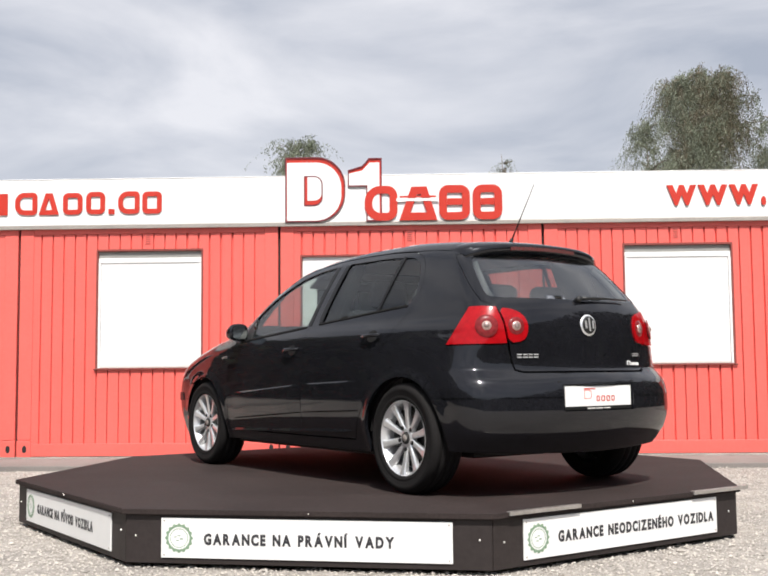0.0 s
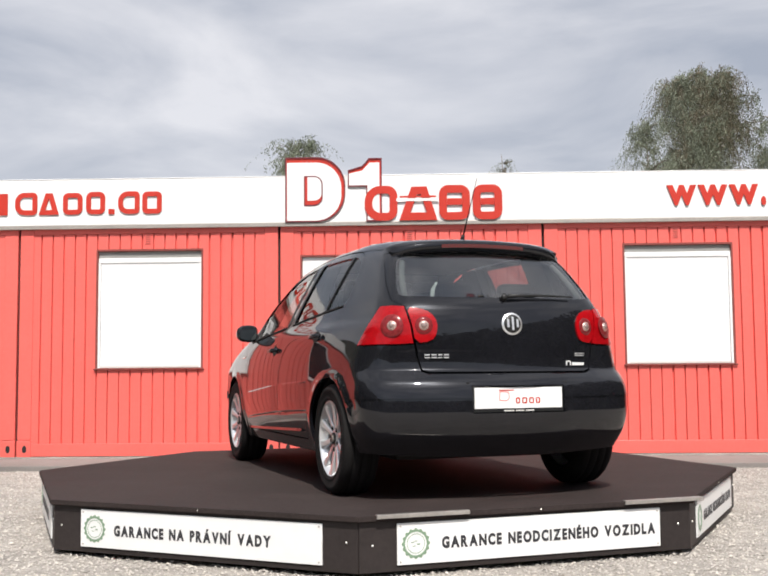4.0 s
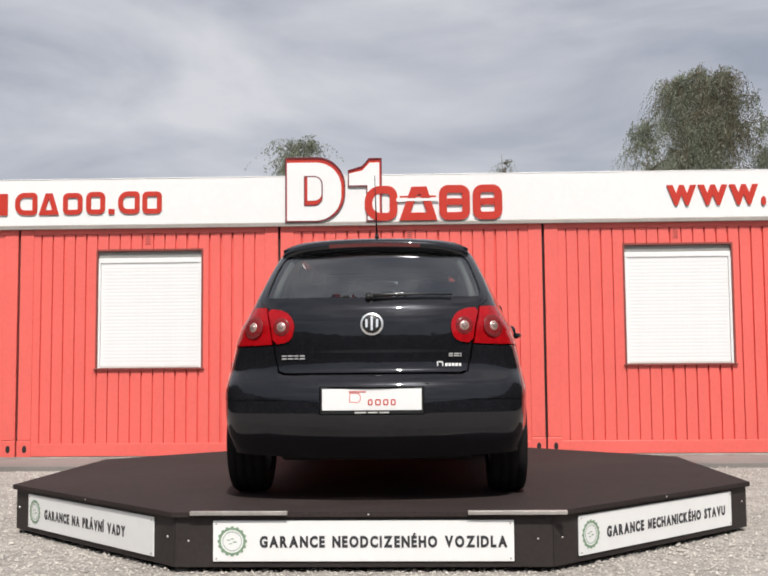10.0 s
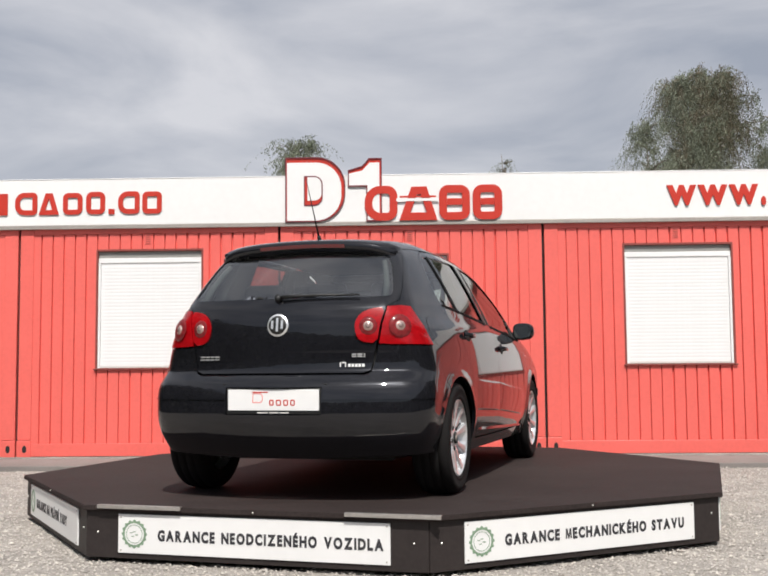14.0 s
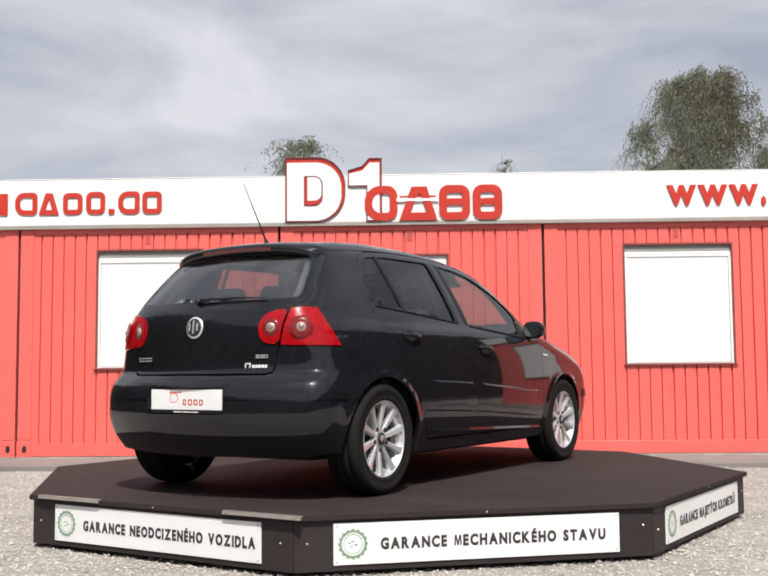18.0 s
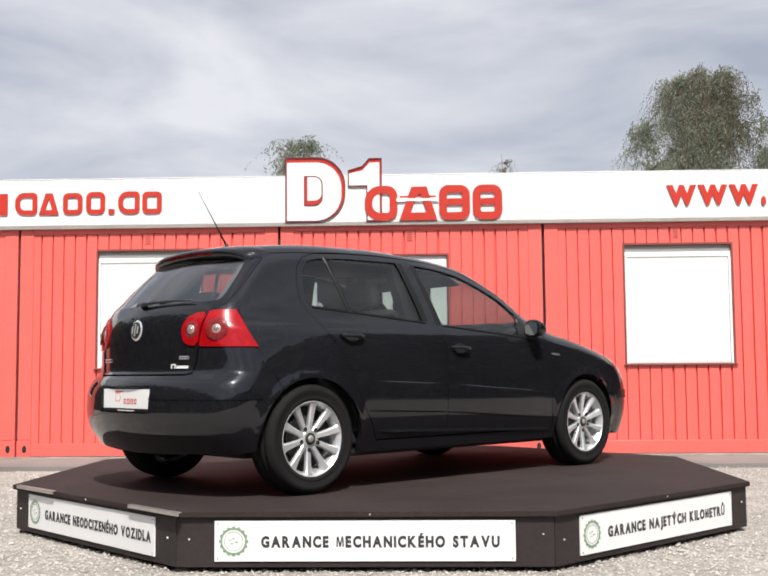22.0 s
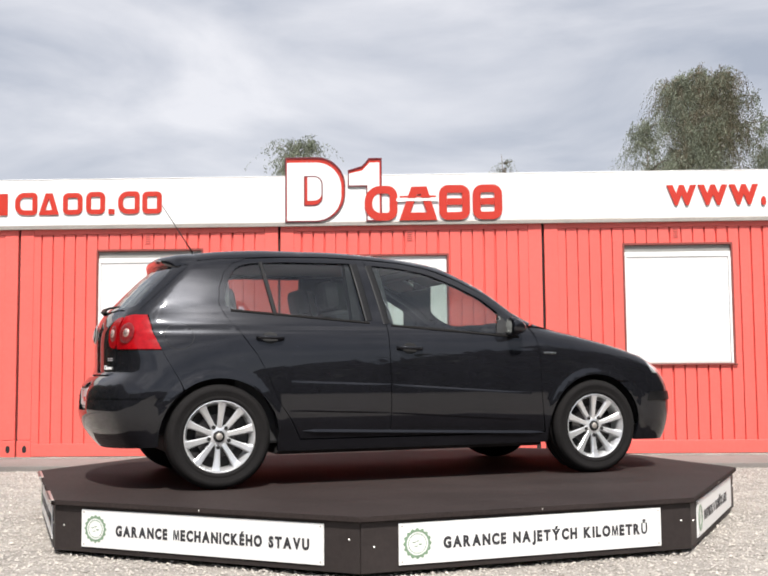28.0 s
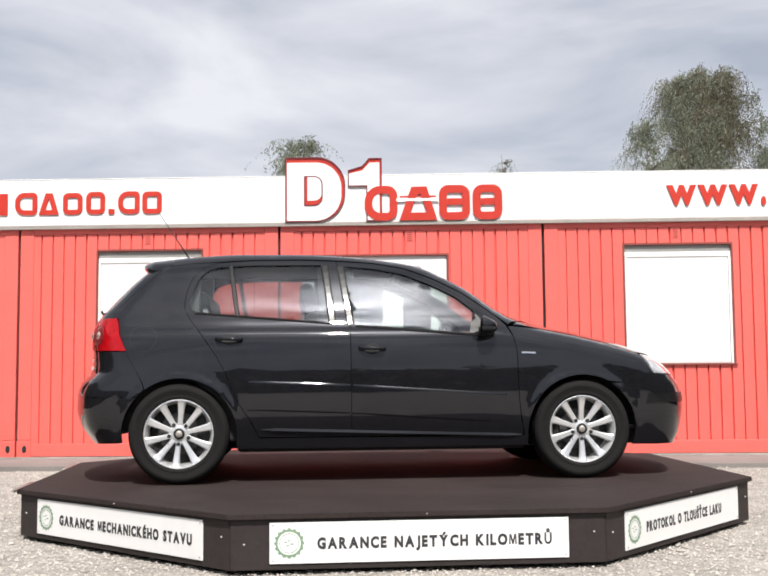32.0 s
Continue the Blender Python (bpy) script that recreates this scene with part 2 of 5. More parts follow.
# ---------------------------------------------------------------- ground
def ground():
    bm = bmesh.new()
    # one sheet: a fine middle with slight unevenness, and coarse rings out to the horizon
    def height(x, y):
        d = max(0.0, math.hypot(x - PIVOT[0], y - PIVOT[1]) - 2.2)
        return noise.noise((x * 0.5, y * 0.5, 3.0)) * 0.012 * min(1.0, d) + noise.noise((x * 2.3, y * 2.3, 1.0)) * 0.006
    xs = [-900, -200, -60, -25, -12] + [-8 + 0.2 * i for i in range(81)] + [12, 25, 60, 200, 900]
    ys = [-900, -200, -60, -20, -5] + [0 + 0.2 * i for i in range(56)] + [12, 14, 25, 60, 200, 900]
    grid = [[bm.verts.new((x, y, height(x, y) if abs(x) < 9 and -1 < y < 11.2 else 0.0)) for x in xs] for y in ys]
    for a, b in zip(grid, grid[1:]):
        for i in range(len(xs) - 1):
            bm.faces.new((a[i], a[i + 1], b[i + 1], b[i]))
    g = link_mesh("ground", bm, M_GRAVEL, None, "pale crushed gravel yard", smooth=True)
    tagged(g, "pale crushed gravel yard", "gravel", kind="structure")


ground()


# ---------------------------------------------------------------- office containers in a row
WALL = pose(0, 11.9, 0, 0, 0, -1.8)
C_W, C_D, C_Z0, C_Z1 = 3.0, 6.0, 0.065, 2.72


def pavement():
    e = empty("pavement", WALL, "weathered concrete slabs along the container wall", "pavement", kind="structure")
    x = -12.0
    slab = boxed(0.004, 0.996, -0.5, 0.46, -0.2, 0.0, bevel=0.006)
    first = part("slab", slab, M_CONCRETE, e)
    for i in range(22):
        if i:
            o = new("slab", first.data)
            o.parent = e
        else:
            o = first
        o.location = (x + i, -0.58, 0.052 + random.uniform(-0.005, 0.005))
        o.rotation_euler = (0, random.uniform(-0.002, 0.002), 0)
    # added strip that closes the dark gap, pale as the pavement's sunlit edge
    part("pale_strip", boxed(-7.2, 7.8, -0.055, 0.35, -0.1, 0.0645, bevel=0.004), M_PALE_STRIP, e, "pale concrete strip added as the sunlit pavement edge under the containers")


pavement()


def ribbed_sheet(bm, x0, x1, z0, z1, hole=None, pitch=0.1295, gap=0.020, deep=0.027):
    """Sheet with broad flats between narrow recessed grooves, cut round an opening."""
    xs = [(x0, 0.0)]
    k = int(x0 / pitch) + 1
    while k * pitch < x1 - gap:
        c = k * pitch
        if c > x0 + gap:
            g = gap * random.uniform(0.6, 1.4)
            xs += [(c - g / 2, 0.0), (c - g * 0.2, deep), (c + g * 0.2, deep), (c + g / 2, 0.0)]
        k += 1
    xs.append((x1, 0.0))
    if hole:
        def depth_at(x):
            for (a, da), (b, db) in zip(xs, xs[1:]):
                if a <= x <= b:
                    return da if b == a else da + (db - da) * (x - a) / (b - a)
            return 0.0
        xs = sorted(xs + [(hole[0], depth_at(hole[0])), (hole[1], depth_at(hole[1]))])
    for (a, da), (b, db) in zip(xs, xs[1:]):
        if b - a < 1e-5:
            continue
        spans = [(z0, z1)]
        if hole and a >= hole[0] - 1e-6 and b <= hole[1] + 1e-6:
            spans = [(z0, hole[2]), (hole[3], z1)]
        for s, t in spans:
            bm.faces.new([bm.verts.new(p) for p in ((a, da, s), (b, db, s), (b, db, t), (a, da, t))])
    bmesh.ops.remove_doubles(bm, verts=bm.verts, dist=1e-5)


def shutter_window(parent, x0, x1, z0, z1):
    """A window in its opening with a closed roller shutter: reveal, box, guide rails, slats and sill."""
    w = part("window", boxed(x0 - 0.03, x1 + 0.03, 0.075, 0.085, z0 - 0.03, z1 + 0.03), M_DARK, parent, "window behind a closed white roller shutter")
    bm = bmesh.new()
    for a in ((x0 - 0.022, x0, z0 - 0.02, z1 + 0.022), (x1, x1 + 0.022, z0 - 0.02, z1 + 0.022), (x0, x1, z1, z1 + 0.022)):
        box(bm, a[0], a[1], -0.004, 0.075, a[2], a[3])
    part("frame", bm, M_SILL, w, "narrow dark red reveal")
    part("shutter_box", boxed(x0 + 0.001, x1 - 0.001, 0.028, 0.07, z1 - 0.0775, z1 - 0.002, bevel=0.004), M_BOX, w)
    part("box_lip", boxed(x0 + 0.001, x1 - 0.001, 0.012, 0.07, z1 - 0.135, z1 - 0.078, bevel=0.004), M_SHUTTER, w)
    for a in ((x0 + 0.001, x0 + 0.028), (x1 - 0.028, x1 - 0.001)):
        part("guide_rail", boxed(a[0], a[1], 0.006, 0.07, z0 + 0.002, z1 - 0.137, bevel=0.003), M_SHUTTER, w)
    sl = bmesh.new()
    h = 0.0395
    pts = [(0.0, 0.0), (-0.0009, 0.005), (-0.0015, h * 0.5), (-0.0009, h - 0.005), (0.0, h)]
    a = [sl.verts.new((x0 + 0.03, y, z)) for y, z in pts]
    b = [sl.verts.new((x1 - 0.03, y, z)) for y, z in pts]
    for i in range(len(pts) - 1):
        sl.faces.new((a[i], b[i], b[i + 1], a[i + 1]))
    first = part("slat", sl, M_SHUTTER, w)
    zz, k = z0 + 0.03, 0
    while zz <= z1 - 0.132:
        o = first if k == 0 else new("slat", first.data)
        o.parent = w
        o.location = (0, 0.024 + random.uniform(-0.0004, 0.0004), zz)
        zz += h
        k += 1
    part("end_bar", boxed(x0 + 0.03, x1 - 0.03, 0.018, 0.05, z0 + 0.004, z0 + 0.03, bevel=0.003), M_FRAME, w)
    part("window_sill", boxed(x0 - 0.035, x1 + 0.035, -0.030, 0.07, z0 - 0.017, z0 - 0.001, bevel=0.004), M_SILL, w, "dark red metal sill")
    return w


M_PANE = glass("dark_office_pane", (0.55, 0.58, 0.57), mirror=0.08)
M_BLIND = mat("dark_grey_blind", (0.075, 0.078, 0.075), 0.6, vary=0.15, scale=6, fine=40)


def glazed_bay(parent, x0, x1, z0, z1):
    """A wide opening: white box on top, white post, dark glass with a blind, and a closed shutter beside it."""
    top = z1 - 0.24
    bm = bmesh.new()
    for a in ((x0 - 0.022, x0, z0, z1 + 0.022), (x1, x1 + 0.022, z0, z1 + 0.022), (x0, x1, z1, z1 + 0.022)):
        box(bm, a[0], a[1], -0.004, 0.075, a[2], a[3])
    part("bay_reveal", bm, M_SILL, parent, "narrow dark red reveal")
    part("shutter_box", boxed(x0 + 0.001, x1 - 0.001, 0.026, 0.07, top + 0.002, z1 - 0.002, bevel=0.004), M_SHUTTER, parent, "white shutter box over the glazed bay")
    part("post", boxed(x0 + 0.001, x0 + 0.165, 0.020, 0.07, z0 + 0.002, top, bevel=0.004), M_SHUTTER, parent, "white post beside the office glass")
    w = part("office_window", boxed(x0 + 0.165, x0 + 0.913, 0.14, 0.15, z0 - 0.02, top + 0.02), M_DARK, parent, "dark office window with a lowered blind")
    part("pane", boxed(x0 + 0.166, x0 + 0.912, 0.040, 0.046, z0 + 0.002, top - 0.002), M_PANE, w, "dark glass pane")
    slat = bmesh.new()
    vs = [slat.verts.new(q) for q in ((x0 + 0.17, 0.075, 0.0), (x0 + 0.905, 0.075, 0.0), (x0 + 0.905, 0.092, 0.034), (x0 + 0.17, 0.092, 0.034))]
    slat.faces.new(vs)
    r = bmesh.ops.extrude_face_region(slat, geom=list(slat.faces))
    bmesh.ops.translate(slat, verts=[v for v in r["geom"] if isinstance(v, bmesh.types.BMVert)], vec=(0, 0.003, 0))
    bmesh.ops.recalc_face_normals(slat, faces=slat.faces)
    first = part("blind_slat", slat, M_BLIND, w)
    k = 0
    while z0 + 0.02 + 0.045 * k < top - 0.03:
        o = first if k == 0 else new("blind_slat", first.data)
        o.parent = w
        o.location = (0, 0, z0 + 0.02 + 0.045 * k)
        k += 1
    for a, b in ((x0 + 0.913, x0 + 1.026), (x0 + 1.030, x0 + 1.146), (x1 - 0.188, x1 - 0.002)):
        part("post", boxed(a, b, 0.020, 0.07, z0 + 0.002, top, bevel=0.004), M_SHUTTER, parent, "white post beside the office glass")
    w = part("office_window", boxed(x0 + 1.146, x1 - 0.188, 0.14, 0.15, z0 - 0.02, top + 0.02), M_DARK, parent, "narrow dark office window")
    part("pane", boxed(x0 + 1.147, x1 - 0.189, 0.040, 0.046, z0 + 0.002, top - 0.002), M_PANE, w, "dark glass pane")


def clear_window(parent, x0, x1, z0, z1):
    """A window with its shutter up: white frame, dark pane and sill."""
    w = part("window", boxed(x0 - 0.03, x1 + 0.03, 0.14, 0.15, z0 - 0.03, z1 + 0.03), M_DARK, parent, "dark office window with a white frame")
    for a in ((x0, x0 + 0.05, z0, z1), (x1 - 0.05, x1, z0, z1), (x0 + 0.052, x1 - 0.052, z1 - 0.05, z1), (x0 + 0.052, x1 - 0.052, z0, z0 + 0.05)):
        part("window_frame", boxed(a[0], a[1], 0.02, 0.09, a[2], a[3], bevel=0.004), M_SHUTTER, w, "white window frame")
    part("pane", boxed(x0 + 0.052, x1 - 0.052, 0.05, 0.056, z0 + 0.052, z1 - 0.052), M_PANE, w, "dark glass pane")
    part("window_sill", boxed(x0 - 0.035, x1 + 0.035, -0.030, 0.018, z0 - 0.017, z0 - 0.001, bevel=0.004), M_SILL, w, "dark red metal sill")


def oval(bm, cx, cz, rx, rz, y0, y1, n=20):
    prism(bm, [(cx + rx * math.cos(2 * math.pi * i / n), cz + rz * math.sin(2 * math.pi * i / n)) for i in range(n)], y0, y1)


def container(s0, window, lock=False, shut=True):
    c = empty("office_container", WALL @ pose(s0, 0, 0), "red ribbed steel office container standing in a row", "container", "row of containers")
    p, rail = 0.168, 0.15
    bm = bmesh.new()
    ribbed_sheet(bm, p, C_W - p, C_Z0 + rail, C_Z1 - 0.12, window)
    part("front_sheet", bm, M_RED, c, "red sheet with narrow upright grooves")
    for a in (0.014, C_W - p):
        part("corner_post", boxed(a, a + p - 0.014, -0.012, 0.15, C_Z0 + 0.19, C_Z1 + 0.04, bevel=0.006), M_RED, c)
    for a, hx in ((0.012, 0.10), (C_W - p, C_W - 0.09)):
        q = part("corner_casting", boxed(a - 0.003, a + p - 0.009, -0.018, 0.16, C_Z0, C_Z0 + 0.187, bevel=0.006), M_RED, c)
        h = bmesh.new()
        oval(h, hx, C_Z0 + 0.088, 0.024, 0.042, -0.0215, -0.012)
        part("lifting_hole", h, M_DARK, q, "dark oval lifting hole")
    part("base_rail", boxed(p, C_W - p, -0.008, 0.14, C_Z0 + 0.005, C_Z0 + rail - 0.002, bevel=0.005), M_RED, c)
    part("top_rail", boxed(p, C_W - p, -0.008, 0.14, C_Z1 - 0.118, C_Z1, bevel=0.005), M_RED, c)
    part("side_wall", boxed(0.03, 0.07, 0.152, C_D, C_Z0, C_Z1), M_RED, c)
    part("side_wall", boxed(C_W - 0.07, C_W - 0.03, 0.152, C_D, C_Z0, C_Z1), M_RED, c)
    part("rear_wall", boxed(0.072, C_W - 0.072, C_D - 0.05, C_D, C_Z0, C_Z1), M_RED, c)
    part("roof", boxed(0.02, C_W - 0.02, 0.0, C_D, C_Z1 + 0.002, C_Z1 + 0.06), M_ROOF, c)
    # dark strip set in the gap between containers, standing for its shade
    part("gap_shade_strip", boxed(-0.013, 0.013, 0.035, 0.4, C_Z0, C_Z1 + 0.04), M_DARK, c, "dark strip for the shade in the gap between containers")
    # ventilation louvre near the top
    v = part("vent", boxed(1.455, 1.525, -0.004, 0.004, C_Z1 - 0.245, C_Z1 - 0.125, bevel=0.001), M_RED, c)
    for k in range(5):
        part("vent_slot", boxed(1.462, 1.518, -0.0075, -0.0042, C_Z1 - 0.236 + 0.022 * k, C_Z1 - 0.230 + 0.022 * k), M_SILL, v)
    if lock:
        k = part("lock", boxed(2.466, 2.488, -0.020, 0.0, 1.052, 1.090, bevel=0.005), M_SILL, c, "small dark red lock")
        part("lock_plate", boxed(2.455, 2.497, -0.006, 0.0, 1.03, 1.11, bevel=0.002), M_SILL, k)
    if window and window[1] - window[0] > 1.4:
        glazed_bay(c, *window)
    elif window and shut:
        shutter_window(c, *window)
    elif window:
        clear_window(c, *window)
    return c


J0 = -4.193
WIN = (0.915, 2.105, 1.060, 2.400)
container(J0 - C_W, WIN, shut=False)
for i in range(0, 4):
    container(J0 + C_W * i, (0.262, 1.909, 1.06, 2.31) if i == 1 else WIN, i == 0)


# ---------------------------------------------------------------- fascia with its signs
F_Y = -0.055


def fascia():
    f = empty("fascia_board", WALL, "white sheet fascia with grey lower trim above the containers", "signboard")
    part("panel", boxed(-7.2, 7.8, F_Y, -0.02, 2.70, 3.226, bevel=0.004), M_WHITE, f)
    part("lower_trim", boxed(-7.2, 7.8, F_Y - 0.006, -0.02, 2.655, 2.698, bevel=0.004), M_TRIM, f, "grey folded metal trim")
    part("cap", boxed(-7.2, 7.8, F_Y - 0.004, 0.05, 3.228, 3.238, bevel=0.003), M_WHITE, f)


fascia()


def rounded(x0, x1, z0, z1, left, right, n=10):
    """A plain board outline with its own corner radii on the left and right."""
    pts = []
    for cx, cz, r, a0 in ((x1 - right, z1 - right, right, 0), (x0 + left, z1 - left, left, 90), (x0 + left, z0 + left, left, 180), (x1 - right, z0 + right, right, 270)):
        for i in range(n + 1 if r > 0.002 else 1):
            a = radians(a0 + 90 * i / n)
            pts.append((cx + r * math.cos(a), cz + r * math.sin(a)))
    return pts


def board(parent, name, pts, y0, y1, material, label=""):
    bm = bmesh.new()
    prism(bm, pts, y0, y1)
    return part(name, bm, material, parent, label)


def inner(pts, d):
    """The same outline drawn in by d."""
    p = [Vector(q) for q in pts]
    out_ = []
    for i, q in enumerate(p):
        a, b = p[i - 1], p[(i + 1) % len(p)]
        e0, e1 = (q - a).normalized(), (b - q).normalized()
        n0, n1 = Vector((-e0.y, e0.x)), Vector((-e1.y, e1.x))
        m = (n0 + n1) / max(0.35, 1 + n0.dot(n1))
        out_.append(tuple(q + m * d))
    return out_


def hollow(parent, name, pts, d, y0, y1, material):
    """A plain ring-shaped board with a wall d wide."""
    bm = bmesh.new()
    q = inner(pts, d)
    n = len(pts)
    rings = [[bm.verts.new((x, y, z)) for x, z in s] for s, y in ((pts, y0), (q, y0), (q, y1), (pts, y1))]
    for a, b in zip(rings, rings[1:] + rings[:1]):
        for i in range(n):
            bm.faces.new((a[i], a[(i + 1) % n], b[(i + 1) % n], b[i]))
    bmesh.ops.recalc_face_normals(bm, faces=bm.faces)
    return part(name, bm, material, parent)


def logo():
    g = empty("logo_sign", WALL, "cut-out white and red logo boards on the fascia", "sign")
    y = F_Y - 0.004
    board(g, "red_backing", rounded(-1.115, -0.43, 2.700, 3.445, 0.004, 0.33), y - 0.006, y, M_RED_SIGN)
    board(g, "white_face", rounded(-1.096, -0.475, 2.716, 3.385, 0.004, 0.29), y - 0.011, y - 0.0065, M_WHITE)
    board(g, "red_inset", rounded(-0.901, -0.688, 2.886, 3.229, 0.004, 0.10), y - 0.014, y - 0.0115, M_RED_SIGN)
    board(g, "white_inset", rounded(-0.861, -0.700, 2.945, 3.216, 0.004, 0.085), y - 0.017, y - 0.0145, M_WHITE)
    flag = [(-0.19, 2.70), (-0.012, 2.70), (-0.012, 3.427), (-0.16, 3.427), (-0.24, 3.335), (-0.40, 3.29), (-0.40, 3.10), (-0.19, 3.10)]
    board(g, "red_backing", flag, y - 0.007, y, M_RED_SIGN)
    flag2 = [(-0.178, 2.715), (-0.04, 2.715), (-0.04, 3.375), (-0.15, 3.375), (-0.235, 3.285), (-0.388, 3.25), (-0.388, 3.115), (-0.178, 3.115)]
    board(g, "white_face", flag2, y - 0.012, y - 0.0075, M_WHITE)
    # thin maroon edges of the cut-out boards
    for pts in (rounded(-1.1155, -0.4295, 2.6995, 3.4455, 0.004, 0.33), rounded(-0.9015, -0.6875, 2.8855, 3.2295, 0.004, 0.10), flag):
        hollow(g, "maroon_edge", pts, 0.013, y - 0.0185, y - 0.0005, M_MAROON)
    # four plain red blocks beside it
    for x0, x1, l, r in ((-0.209, 0.163, 0.18, 0.12), (0.183, 0.615, 0.0, 0.0), (0.637, 0.985, 0.10, 0.11), (1.017, 1.35, 0.11, 0.11)):
        if l or r:
            pts = rounded(x0, x1, 2.705, 3.103, l, r)
        else:
            pts = [(x0, 2.705), (x1, 2.705), (x1 - 0.12, 3.09), (x0 + 0.14, 3.09)]
        hollow(g, "red_ring", pts, 0.088, y - 0.019, y - 0.001, M_RED_SIGN)
        if x0 > 0.6:
            board(g, "red_bar", [(x0 + 0.09, 2.875), (x1 - 0.09, 2.875), (x1 - 0.09, 2.950), (x0 + 0.09, 2.950)], y - 0.018, y - 0.001, M_RED_SIGN)
    board(g, "white_bar", [(0.15, 2.925), (0.63, 2.925), (0.63, 2.955), (0.15, 2.955)], y - 0.023, y - 0.0195, M_WHITE)
    board(g, "red_bar", [(0.19, 2.965), (0.60, 2.965), (0.60, 2.985), (0.19, 2.985)], y - 0.023, y - 0.0195, M_RED_SIGN)


logo()


def left_letters():
    g = empty("letter_sign", WALL, "row of plain red ring shapes on the white fascia", "sign")
    y = F_Y - 0.004
    for x0, x1, h, l, r in ((-4.44, -4.318, 0.25, 0.004, 0.004), (-4.232, -3.975, 0.26, 0.11, 0.05), (-3.956, -3.724, 0.25, 0.0, 0.0),
                            (-3.676, -3.45, 0.25, 0.06, 0.07), (-3.408, -3.188, 0.26, 0.07, 0.07), (-3.149, -3.08, 0.06, 0.004, 0.004),
                            (-3.037, -2.79, 0.26, 0.11, 0.05), (-2.758, -2.534, 0.255, 0.058, 0.058)):
        z0 = 2.822
        pts = rounded(x0, x1, z0, z0 + h, l, r) if l or r else [(x0, z0), (x1, z0), (x1 - 0.075, z0 + h), (x0 + 0.075, z0 + h)]
        if h > 0.1 and x1 - x0 > 0.15:
            hollow(g, "red_ring", pts, 0.056, y - 0.012, y, M_RED_SIGN)
        else:
            board(g, "red_block", pts, y - 0.012, y, M_RED_SIGN)


left_letters()


def right_letters():
    g = empty("web_sign", WALL, "red letters WWW. on the white fascia", "sign")
    for i, (ch, x, w) in enumerate((("W", 3.200, 0.330), ("W", 3.550, 0.330), ("W", 3.897, 0.325), (".", 4.249, 0.058))):
        letters(ch, 0.194 if ch == "W" else 0.27, w, 0.012, 0.075, g, M_RED_SIGN, (x, F_Y - 0.012, 2.858))


right_letters()


# ---------------------------------------------------------------- turntable
def octagon(r_in, turn=22.5):
    r = r_in / math.cos(radians(22.5))
    return [(r * math.cos(radians(turn + 45 * i)), r * math.sin(radians(turn + 45 * i))) for i in range(8)]


def slab8(bm, r_in, z0, z1):
    a = [bm.verts.new((x, y, z0)) for x, y in octagon(r_in)]
    b = [bm.verts.new((x, y, z1)) for x, y in octagon(r_in)]
    bm.faces.new(a[::-1])
    bm.faces.new(b)
    for i in range(8):
        bm.faces.new((a[i], a[(i + 1) % 8], b[(i + 1) % 8], b[i]))


